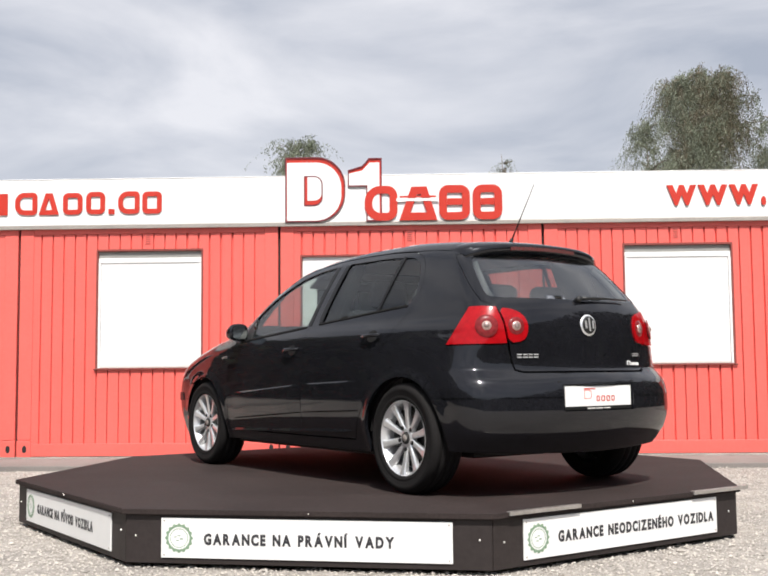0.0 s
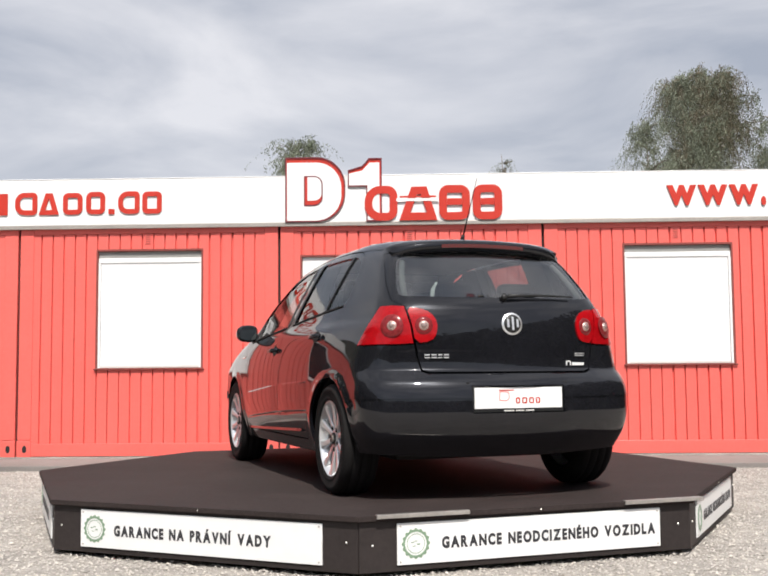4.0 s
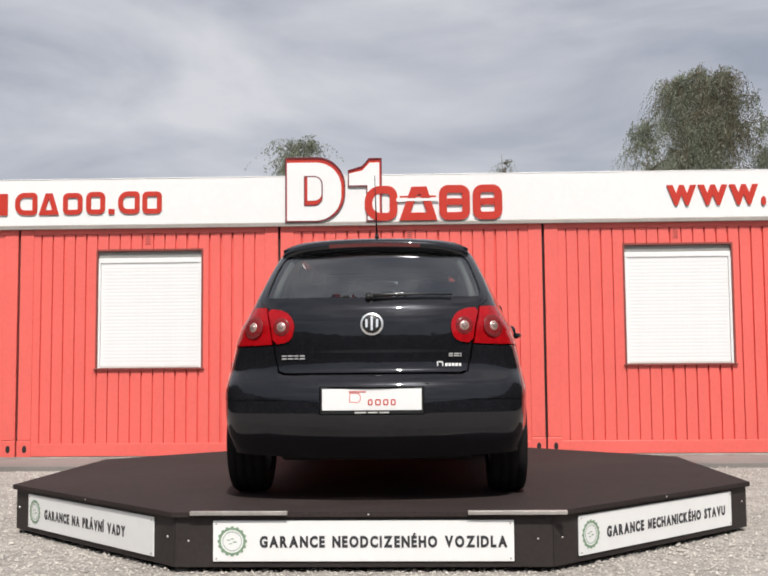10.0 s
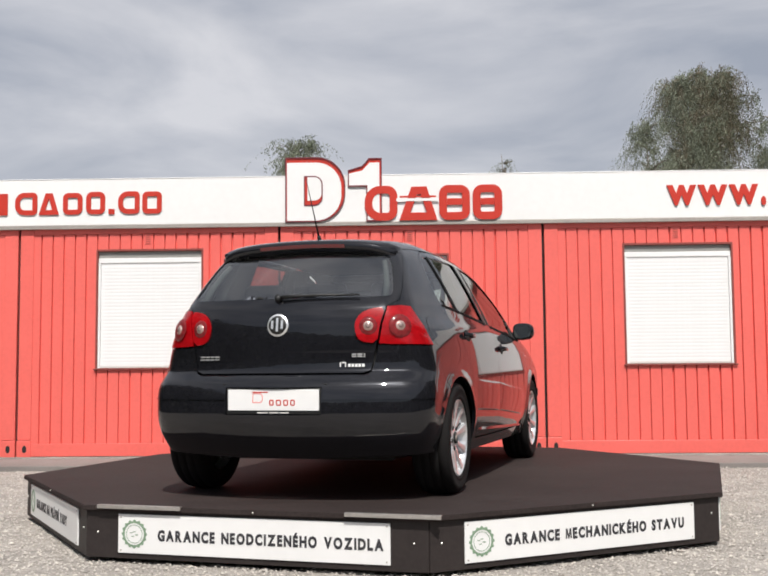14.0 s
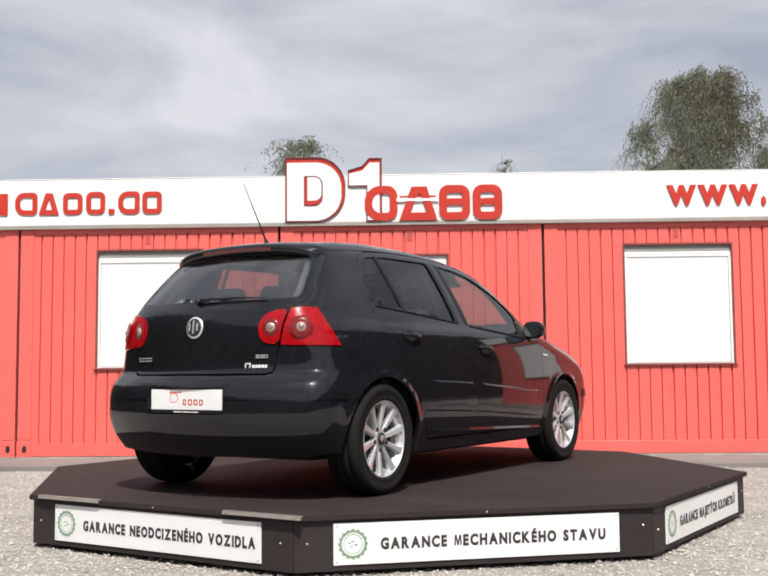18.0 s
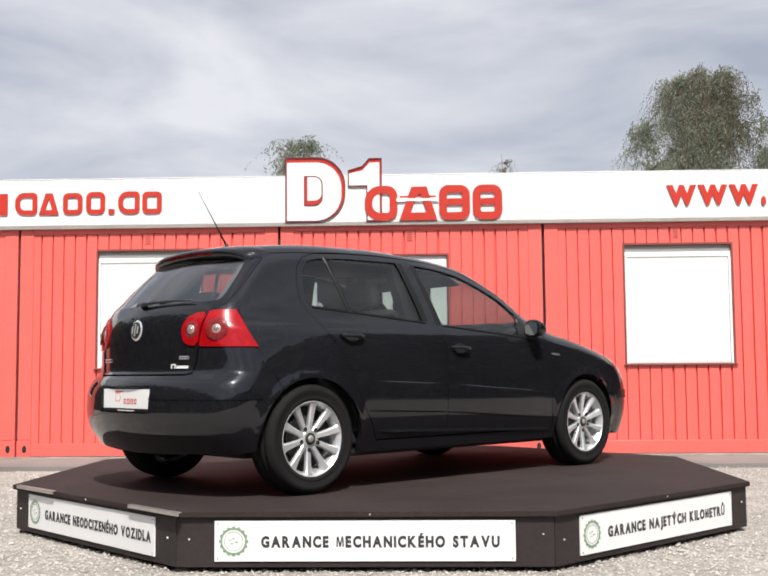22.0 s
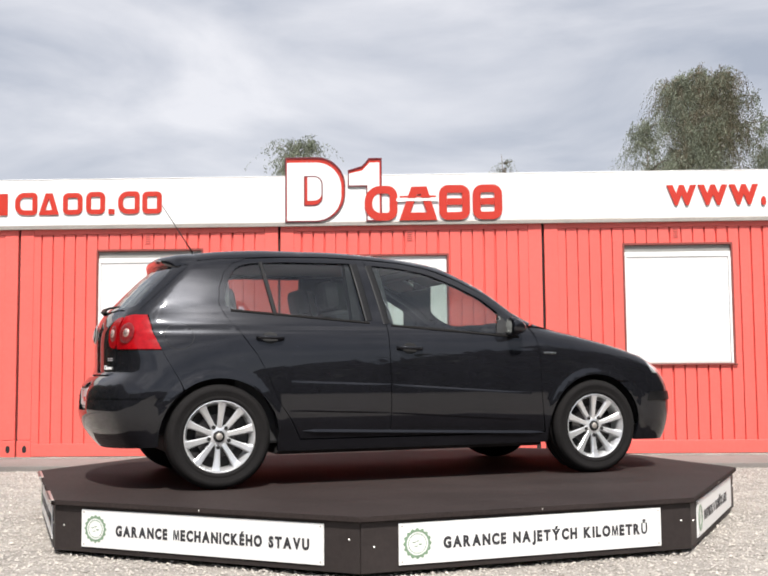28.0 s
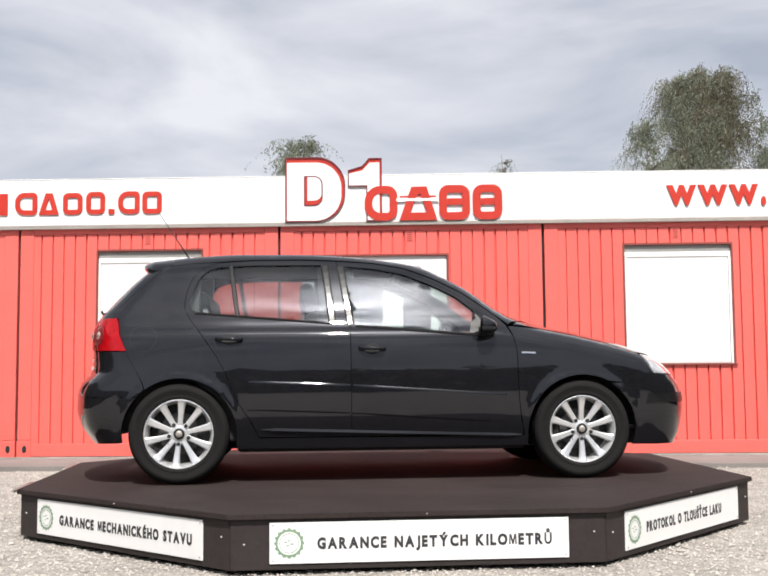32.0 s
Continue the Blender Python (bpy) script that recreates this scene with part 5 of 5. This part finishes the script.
panel("bumper_lip", "R", [("B", 0.2755, 0.5555), ("B", 0.60, 0.5555), ("S", -1.70, 0.5555), ("S", -1.70, 0.5505), ("B", 0.60, 0.5505), ("B", 0.2755, 0.5505)], M_PAINT, BUMPER, "narrow ledge along the bumper", step=0.03, gap=0.0, lift=0.0035, thick=0.006, sides=RL)

# aerial, rear wiper
bm = bmesh.new()
tube(bm, [(0, -1.350, 1.476), (0, -1.378, 1.515)], 0.016, 0.010, 10)
AERIAL = part("aerial_foot", bm, M_PLASTIC, BODY, smooth=True)
bm = bmesh.new()
tube(bm, [(0, -1.374, 1.508), (0, -1.45, 1.625), (0, -1.585, 1.830)], 0.0058, 0.0018, 6)
part("aerial_rod", bm, M_PLASTIC, AERIAL, "thin black roof aerial", smooth=True)
bm = bmesh.new()
pth = []
for x, z in ((0.0, 1.092), (0.08, 1.096), (0.22, 1.099), (0.43, 1.098)):
    c = to_body("B", [(x, z)])[0]
    pth.append(tuple(c + grad(c[None])[0] * 0.022))
tube(bm, pth, 0.012, 0.005, 8)
wp = part("rear_wiper", bm, M_PLASTIC, HATCH, "black rear wiper", smooth=True)
bm = bmesh.new()
c = to_body("B", [(-0.02, 1.092)])[0]
tube(bm, [tuple(c), tuple(c + grad(c[None])[0] * 0.030)], 0.020, 0.016, 14)
part("wiper_boss", bm, M_PLASTIC, wp, smooth=True)


# ---------------------------------------------------------------- wheels
def lathe(bm, prof, n=48):
    """Turn a profile of (radius, x) about the x axis."""
    rings = [[bm.verts.new((x, r * math.cos(2 * math.pi * i / n), r * math.sin(2 * math.pi * i / n))) for i in range(n)] for r, x in prof]
    for a, b in zip(rings, rings[1:]):
        for i in range(n):
            bm.faces.new((a[i], a[(i + 1) % n], b[(i + 1) % n], b[i]))
    bmesh.ops.recalc_face_normals(bm, faces=bm.faces)


def wheel(x, y, sx):
    w = new("wheel")
    w.parent = CAR
    w.location = (x, y, 0.316)
    w.rotation_euler = (radians(13.0 if y < 0 else 18.0), 0, 0 if sx > 0 else math.pi)
    bm = bmesh.new()
    lathe(bm, [(0.205, -0.10), (0.26, -0.108), (0.298, -0.102), (0.312, -0.085), (0.3155, -0.056), (0.310, -0.054), (0.310, -0.046), (0.316, -0.044), (0.3165, -0.006), (0.311, -0.004), (0.311, 0.004), (0.3165, 0.006), (0.316, 0.044),
               (0.310, 0.046), (0.310, 0.054), (0.3155, 0.056), (0.312, 0.083), (0.304, 0.094), (0.301, 0.0965), (0.300, 0.100), (0.285, 0.1055), (0.272, 0.108), (0.270, 0.1065),
               (0.252, 0.108), (0.249, 0.1065), (0.238, 0.1055), (0.236, 0.107), (0.225, 0.102), (0.214, 0.094), (0.205, 0.088), (0.200, 0.02), (0.205, -0.10)])
    part("tyre", bm, M_RUBBER, w, "worn black tyre", smooth=True)
    bm = bmesh.new()
    lathe(bm, [(0.2045, -0.09), (0.197, -0.06), (0.190, 0.0), (0.190, 0.05), (0.197, 0.072), (0.207, 0.086), (0.2165, 0.090), (0.2165, 0.097), (0.2125, 0.098), (0.206, 0.090), (0.198, 0.076)])
    for k in range(10):
        a = 2 * math.pi * k / 10
        ca, sa2 = math.cos(a), math.sin(a)
        rows = []
        for r, wd, xx, th in ((0.034, 0.021, 0.066, 0.030), (0.075, 0.0150, 0.072, 0.026), (0.14, 0.0185, 0.080, 0.024), (0.182, 0.0225, 0.087, 0.026), (0.206, 0.030, 0.093, 0.030)):
            row = []
            for u, h in ((-1, -th), (-1, -0.006), (-0.62, 0.0), (0.62, 0.0), (1, -0.006), (1, -th)):
                row.append(bm.verts.new((xx + h, r * ca - u * wd * sa2, r * sa2 + u * wd * ca)))
            rows.append(row)
        for r0, r1 in zip(rows, rows[1:]):
            for j in range(5):
                bm.faces.new((r0[j], r1[j], r1[j + 1], r0[j + 1]))
        bm.faces.new(rows[0])
    lathe(bm, [(0.062, 0.040), (0.060, 0.060), (0.050, 0.070), (0.036, 0.073)], 24)
    bmesh.ops.recalc_face_normals(bm, faces=bm.faces)
    part("rim", bm, M_ALLOY, w, "silver ten-spoke alloy rim")
    bm = bmesh.new()
    lathe(bm, [(0.036, 0.066), (0.033, 0.080), (0.015, 0.083), (0.001, 0.083)], 24)
    cap = part("hub_cap", bm, M_DARK, w, "black hub cap with a silver centre", smooth=True)
    bm = bmesh.new()
    lathe(bm, [(0.021, 0.0815), (0.019, 0.0840), (0.001, 0.0845)], 20)
    part("cap_centre", bm, M_TRIM, cap, smooth=True)
    for k in range(5):
        a = 2 * math.pi * (k + 0.5) / 5
        bm = bmesh.new()
        lathe(bm, [(0.0125, 0.05), (0.0125, 0.0700), (0.001, 0.0710)], 10)
        o = part("wheel_bolt", bm, M_DARK, w)
        o.location = (0.004, 0.064 * math.cos(a), 0.064 * math.sin(a))
    bm = bmesh.new()
    lathe(bm, [(0.001, 0.012), (0.13, 0.012), (0.130, -0.01), (0.001, -0.01)], 32)
    part("brake_disc", bm, M_DISC, w)
    bm = bmesh.new()
    lathe(bm, [(0.001, -0.02), (0.196, -0.02)], 32)
    part("wheel_back", bm, M_DARK, w)
    return w


random.seed(4)
for y in (ARCH_R, 1.228):
    wheel(0.745, y, 1)
    wheel(-0.745, y, -1)


# ---------------------------------------------------------------- under the skin
def liner(cy):
    for sx in (1, -1):
        bm = bmesh.new()
        n = 18
        prof = [(0.815, 0.363), (0.79, 0.369), (0.55, 0.369)]
        rings = []
        for x, r in prof:
            rings.append([bm.verts.new((sx * x, cy + r * math.cos(radians(6 + 162 * i / n)), ARCH_Z + r * math.sin(radians(6 + 162 * i / n)))) for i in range(n + 1)])
        for a, b in zip(rings, rings[1:]):
            for i in range(n):
                bm.faces.new((a[i], a[i + 1], b[i + 1], b[i]))
        bm.faces.new(rings[-1])
        part("arch_liner", bm, M_DARK, BODY, "black wheel arch liner")


liner(ARCH_R)
liner(ARCH_F)
bm = bmesh.new()
box(bm, -0.74, 0.74, -0.99, 0.87, 0.190, 0.25, 0.02)
box(bm, -0.54, 0.54, -1.62, 1.82, 0.20, 0.30, 0.02)
part("floor_pan", bm, M_DARK, BODY, "dark underbody")
bm = bmesh.new()
tube(bm, [(0.25, -0.2, 0.215), (0.25, -1.2, 0.22), (-0.2, -1.6, 0.25)], 0.03, 0.03, 8)
tube(bm, [(-0.66, ARCH_R, 0.25), (0.66, ARCH_R, 0.25)], 0.045, 0.045, 8)
part("exhaust", bm, M_DARK, BODY)
bm = bmesh.new()
tube(bm, [(-0.60, -1.70, 0.31), (-0.20, -1.70, 0.31)], 0.08, 0.08, 12)
part("silencer", bm, M_DARK, BODY, smooth=True)


# ---------------------------------------------------------------- cabin
def seat(x, y, wide, name="front_seat"):
    st = new(name)
    st.parent = CAR
    st.location = (x, y, 0.0)
    tagged(st, "dark grey cloth seat")
    part("seat_cushion", boxed(-wide, wide, -0.22, 0.30, 0.32, 0.50, bevel=0.05), M_SEAT, st)
    bm = boxed(-wide, wide, -0.075, 0.075, 0.0, 0.66, bevel=0.06)
    bmesh.ops.transform(bm, matrix=pose(0, -0.24, 0.46, 15), verts=bm.verts)
    part("seat_back", bm, M_SEAT, st)
    k = 1 if wide < 0.4 else 3
    for i in range(k):
        hx = 0 if k == 1 else (-0.42, 0, 0.42)[i]
        bm = boxed(hx - 0.135, hx + 0.135, -0.05, 0.05, 0.0, 0.19, bevel=0.045)
        bmesh.ops.transform(bm, matrix=pose(0, -0.42, 1.11 if k == 1 else 1.05, 10), verts=bm.verts)
        part("headrest", bm, M_SEAT, st)


seat(-0.36, -0.10, 0.28)
seat(0.36, -0.10, 0.28)
seat(0.0, -0.80, 0.62, "rear_bench")
# door trims, dashboard, steering wheel, parcel shelf, load floor
for sx in (1, -1):
    part("door_trim", boxed(min(sx * 0.70, sx * 0.765), max(sx * 0.70, sx * 0.765), -1.25, 0.62, 0.26, 0.92, bevel=0.02), M_TRIMIN, BODY)
    part("load_trim", boxed(min(sx * 0.56, sx * 0.66), max(sx * 0.56, sx * 0.66), -1.80, -1.05, 0.32, 1.02, bevel=0.02), M_TRIMIN, BODY)
for sx in (1, -1):
    # inner pillar trims, belts and screen pillar covers
    for nm, y0, y1, top, wd, mm in (("pillar_trim", -0.315, -0.36, 1.40, 0.145, M_TRIMIN), ("pillar_trim", -1.41, -1.36, 1.40, 0.15, M_LIGHTTRIM)):
        bm = bmesh.new()
        lo_, hi_ = to_body("S", [(y0, 0.95)])[0][0] - 0.06, to_body("S", [(y1, top - 0.02)])[0][0] - 0.05
        q = [(lo_, y0 - wd, 0.85), (lo_, y0 + wd, 0.85), (hi_, y1 + wd * 0.8, top), (hi_, y1 - wd * 0.8, top)]
        va = [bm.verts.new((sx * x, y, z)) for x, y, z in q]
        vb = [bm.verts.new((sx * (x - 0.07), y, z)) for x, y, z in q]
        bm.faces.new(va)
        bm.faces.new(vb[::-1])
        for i in range(4):
            bm.faces.new((va[i], va[(i + 1) % 4], vb[(i + 1) % 4], vb[i]))
        bmesh.ops.recalc_face_normals(bm, faces=bm.faces)
        part(nm, bm, mm, BODY)
    bm = bmesh.new()
    tube(bm, [(sx * 0.54, -0.40, 1.30), (sx * 0.50, -0.36, 1.12), (sx * 0.44, -0.30, 0.95)], 0.022, 0.022, 4)
    part("seat_belt", bm, M_BELT, BODY, "pale grey seat belt")
part("headliner", boxed(-0.50, 0.50, -1.50, 0.10, 1.415, 1.425, bevel=0.004), M_LINER, BODY, "grey cloth headliner")
part("header_trim", boxed(-0.46, 0.46, 0.10, 0.235, 1.365, 1.412, bevel=0.012), M_LINER, BODY, "grey trim over the windscreen")
for sx in (1, -1):
    bm = boxed(-0.19, 0.19, -0.075, 0.075, -0.012, 0.012, bevel=0.01)
    bmesh.ops.transform(bm, matrix=pose(sx * 0.27, 0.24, 1.338, -24), verts=bm.verts)
    part("sun_visor", bm, M_LINER, BODY, "folded grey sun visor")
part("dashboard", boxed(-0.68, 0.68, 0.48, 0.86, 0.50, 0.955, bevel=0.07), M_TRIMIN, BODY)
part("bulkhead", boxed(-0.66, 0.66, 0.78, 0.86, 0.25, 0.90), M_DARK, BODY)
part("parcel_shelf", boxed(-0.555, 0.555, -1.78, -1.22, 0.985, 1.005, bevel=0.006), M_TRIMIN, BODY)
part("tail_trim", boxed(-0.52, 0.52, -1.91, -1.87, 0.35, 1.04, bevel=0.01), M_TRIMIN, BODY)
bm = bmesh.new()
ring = []
for i in range(25):
    t = 2 * math.pi * i / 24
    ring.append((-0.36 + 0.18 * math.cos(t), 0.42 + 0.07 * math.sin(t), 0.86 + 0.165 * math.sin(t)))
tube(bm, ring, 0.016, 0.016, 8, cap=False)
tube(bm, [(-0.36, 0.50, 0.82), (-0.36, 0.41, 0.86)], 0.06, 0.05, 10)
part("steering_wheel", bm, M_TRIMIN, BODY, smooth=True)
part("inner_mirror", boxed(-0.12, 0.12, 0.27, 0.30, 1.29, 1.35, bevel=0.02), M_TRIMIN, BODY)
for ob in CAR.children:
    ob.location.x += OFFSET


# ---------------------------------------------------------------- trees behind the containers
def leaf_cloud(centres, count, spread, size, droop):
    """Leaves along thin hanging twigs that start round the limbs, as one mesh."""
    g, verts, made = random.gauss, [], 0
    while made < count:
        c = random.choice(centres)
        hx, hy, hz = c[0] + g(0, spread), c[1] + g(0, spread), c[2] + g(0, spread)
        ox, oy = g(0, 0.5), g(0, 0.5)
        # a tuft of strands that hang side by side
        for strand in range(random.randint(4, 9)):
            x, y, z = hx + g(0, 0.06), hy + g(0, 0.06), hz + g(0, 0.08)
            dx, dy, dz = ox + g(0, 0.2), oy + g(0, 0.2), random.uniform(-0.1, 0.5)
            for k in range(random.randint(12, 30)):
                s = size * random.uniform(0.55, 1.3)
                d = Vector((g(0, 0.4), g(0, 0.4), g(-0.9, 0.4))).normalized()
                u = d.cross(Vector((random.random(), random.random(), random.random()))).normalized() * s * 0.24
                q = Vector((x + g(0, 0.02), y + g(0, 0.02), z + g(0, 0.02)))
                d *= s * 2.1
                verts += [q, q + d * 0.5 + u, q + d, q + d * 0.5 - u]
                dz -= 0.11 * (0.4 + droop)
                x, y, z = x + dx * 0.035, y + dy * 0.035, z + dz * 0.035
                made += 1
    me = bpy.data.meshes.new("crown")
    me.from_pydata(verts, [], [(4 * i, 4 * i + 1, 4 * i + 2, 4 * i + 3) for i in range(made)])
    return me


def tree(name, x, y, height, crown, low, seed, leaves, size, label, droop=0.3, category="tree", brown=0.0):
    random.seed(seed)
    t = empty(name, pose(x, y, 0), label, category, "trees behind the containers")
    bm = bmesh.new()
    top = (random.uniform(-0.3, 0.3), random.uniform(-0.3, 0.3), height)
    trunk = [(top[0] * k * k + 0.08 * math.sin(5 * k), top[1] * k * k, height * k * 0.97) for k in (0, 0.2, 0.4, 0.6, 0.8, 1.0)]
    tube(bm, trunk, height * 0.018, 0.006, 9)
    part("trunk", bm, M_BARK, t, smooth=True)
    tips = []
    for i in range(int(height * 4)):
        k = random.uniform(low, 0.97)
        base = Vector((top[0] * k * k, top[1] * k * k, height * k * 0.97))
        a = random.uniform(0, 2 * math.pi)
        reach = crown * math.sin(math.pi * min(1.0, (1.02 - k) / (1.02 - low)) ** 0.8 * 0.95) ** 0.6 * random.uniform(0.35, 1.1)
        end = base + Vector((math.cos(a) * reach, math.sin(a) * reach, reach * random.uniform(0.1, 0.55)))
        mid = (base + end) / 2 + Vector((0, 0, reach * 0.12))
        limb = bmesh.new()
        tube(limb, [base, mid, end], height * 0.004 + 0.008, 0.006, 5)
        part("limb", limb, M_BARK, t, smooth=True)
        tips += [tuple(base.lerp(mid, f)) for f in (0.5, 0.8)] + [tuple(mid.lerp(end, f)) for f in (0.2, 0.5, 0.8, 1.0, 1.0)]
        if random.random() < 0.8:
            tips.append(tuple(end - Vector((0, 0, random.uniform(0.2, 0.9) * droop * 2))))
    near = [c for c in tips if math.hypot(c[0], c[1]) < crown * 0.55] or tips
    for name, where, count, spread, material, words in (("crown", tips, leaves, crown * 0.02 + 0.05, M_LEAF, "loose drooping grey-green leaves"),
                                                        ("inner_crown", near, int(leaves * brown), crown * 0.1, M_LEAF_BROWN, "browner leaves inside the crown")):
        if count:
            me = leaf_cloud(where, count, spread, size, droop)
            me.materials.append(material)
            ob = tagged(new(name, me), words)
            ob.parent = t
    return t


tree("birch_tree", 9.35, 32.0, 10.5, 1.2, 0.25, 5, 66000, 0.037, "tall birch with drooping grey-green crown behind the containers", 0.9, brown=0.5)
tree("birch_tree", 10.7, 32.5, 10.9, 1.5, 0.25, 8, 66000, 0.037, "tall birch with browner drooping crown behind the containers", 0.9, brown=0.9)
tree("birch_tree", 12.2, 33.0, 9.6, 1.1, 0.3, 15, 38000, 0.037, "lower birch with a loose grey-green crown", 0.8)
tree("birch_tree", 7.75, 30.0, 8.45, 0.75, 0.4, 11, 24000, 0.036, "slender young birch with a loose crown", 0.6)
tree("birch_tree", 8.35, 31.0, 7.7, 1.2, 0.45, 13, 20000, 0.043, "low young birch in front of taller ones", 0.5)
tree("poplar_tree", -2.34, 30.0, 7.95, 0.85, 0.45, 21, 24000, 0.046, "small grey-green tree showing above the white fascia", 0.15)
tree("young_tree", 3.77, 30.0, 7.40, 0.30, 0.7, 31, 2600, 0.034, "slim tree top showing above the white fascia", 0.1)


# ---------------------------------------------------------------- unseen woods added behind and beside the camera, to darken reflections
def unseen_woods():
    random.seed(9)
    verts, faces = [], []
    n = 150
    for i in range(n + 1):
        a = radians(-235 + 290 * i / n)
        r = 34 - 16 * abs(math.cos(a)) ** 3 + 3 * noise.noise((i * 0.21, 0, 0))
        h = 5.2 + 6.0 * abs(math.cos(a)) ** 3 + 1.6 * noise.noise((i * 0.35, 4, 0)) + 0.9 * noise.noise((i * 1.3, 7, 0))
        x, y = r * math.cos(a), 6 + r * math.sin(a)
        verts += [(x, y, 0.0), (x * 1.02, y, h * 0.5), (x * 1.05, y * 1.03, h)]
        if i:
            k = 3 * i
            faces += [(k - 3, k, k + 1, k - 2), (k - 2, k + 1, k + 2, k - 1)]
    for _ in range(12000):
        a = radians(random.uniform(-235, 55))
        r = random.uniform(31.5, 37) - 16 * abs(math.cos(a)) ** 3
        z = random.uniform(0.2, 12.5)
        x, y = r * math.cos(a), 6 + r * math.sin(a)
        if z > 5.0 + 6.0 * abs(math.cos(a)) ** 3 + 1.6 * noise.noise((math.degrees(a) * 0.18, 4, 0)):
            continue
        d = Vector((random.gauss(0, 1), random.gauss(0, 1), random.gauss(0, 1))).normalized() * random.uniform(0.3, 0.8)
        u = d.cross(Vector((random.random(), random.random(), 1))).normalized() * random.uniform(0.2, 0.5)
        k = len(verts)
        p = Vector((x, y, z))
        verts += [tuple(p - d), tuple(p + u), tuple(p + d), tuple(p - u)]
        faces.append((k, k + 1, k + 2, k + 3))
    me = bpy.data.meshes.new("unseen_woods")
    me.from_pydata(verts, [], faces)
    me.materials.append(M_WOODS)
    tagged(new("unseen_woods", me), "unseen dark woods added to darken reflections in the car", "woods", kind="structure")


unseen_woods()


# ---------------------------------------------------------------- loose stones on the yard
def stones():
    random.seed(77)
    verts, faces = [], []
    base = [(1, 0, 0), (-1, 0, 0), (0, 1, 0), (0, -1, 0), (0, 0, 1), (0, 0, -0.6)]
    tri = [(0, 2, 4), (2, 1, 4), (1, 3, 4), (3, 0, 4), (2, 0, 5), (1, 2, 5), (3, 1, 5), (0, 3, 5)]
    made = 0
    while made < 42000:
        y = random.uniform(4.7, 11.0)
        x = random.uniform(-0.42 * y - 0.3, 0.42 * y + 0.3)
        d = math.hypot(x - PIVOT[0], y - PIVOT[1])
        if d < 2.2:
            continue
        r = random.uniform(0.0035, 0.0105) * (1.8 if random.random() < 0.04 else 1.0)
        a = random.uniform(0, 6.28)
        ca, sa2 = math.cos(a), math.sin(a)
        k = len(verts)
        for bx, by, bz in base:
            px, py, pz = bx * r * random.uniform(0.7, 1.25), by * r * random.uniform(0.6, 1.1), bz * r * random.uniform(0.45, 0.8)
            verts.append((x + px * ca - py * sa2, y + px * sa2 + py * ca, 0.003 + r * 0.2 + pz))
        faces += [tuple(k + q for q in f) for f in tri]
        made += 1
    # pale crumbs that gather along the foot of the containers
    for _ in range(260):
        r, a = random.uniform(0.004, 0.013), random.uniform(0, 6.28)
        c = WALL @ Vector((random.uniform(-5.3, 5.3), -0.03 - abs(random.gauss(0, 0.045)), 0.056 + r * 0.3))
        k = len(verts)
        for bx, by, bz in base:
            verts.append((c.x + bx * r * random.uniform(0.7, 1.5), c.y + by * r * random.uniform(0.6, 1.1), c.z + bz * r * random.uniform(0.45, 0.8)))
        faces += [tuple(k + q for q in f) for f in tri]
    me = bpy.data.meshes.new("gravel_stones")
    me.from_pydata(verts, [], faces)
    me.materials.append(M_STONE)
    tagged(new("gravel_stones", me), "loose pale crushed stones on the yard", "gravel", kind="stuff")


stones()


# ---------------------------------------------------------------- what turns
def motions():
    rows = [(t, pose(PIVOT[0], PIVOT[1], 0, 0, 0, a)) for t, a in TURNS]
    walk(TABLE, rows)
    rows = [(t, pose(PIVOT[0], PIVOT[1], DECK, 0, 0, a)) for t, a in TURNS]
    walk(CAR, rows)


motions()
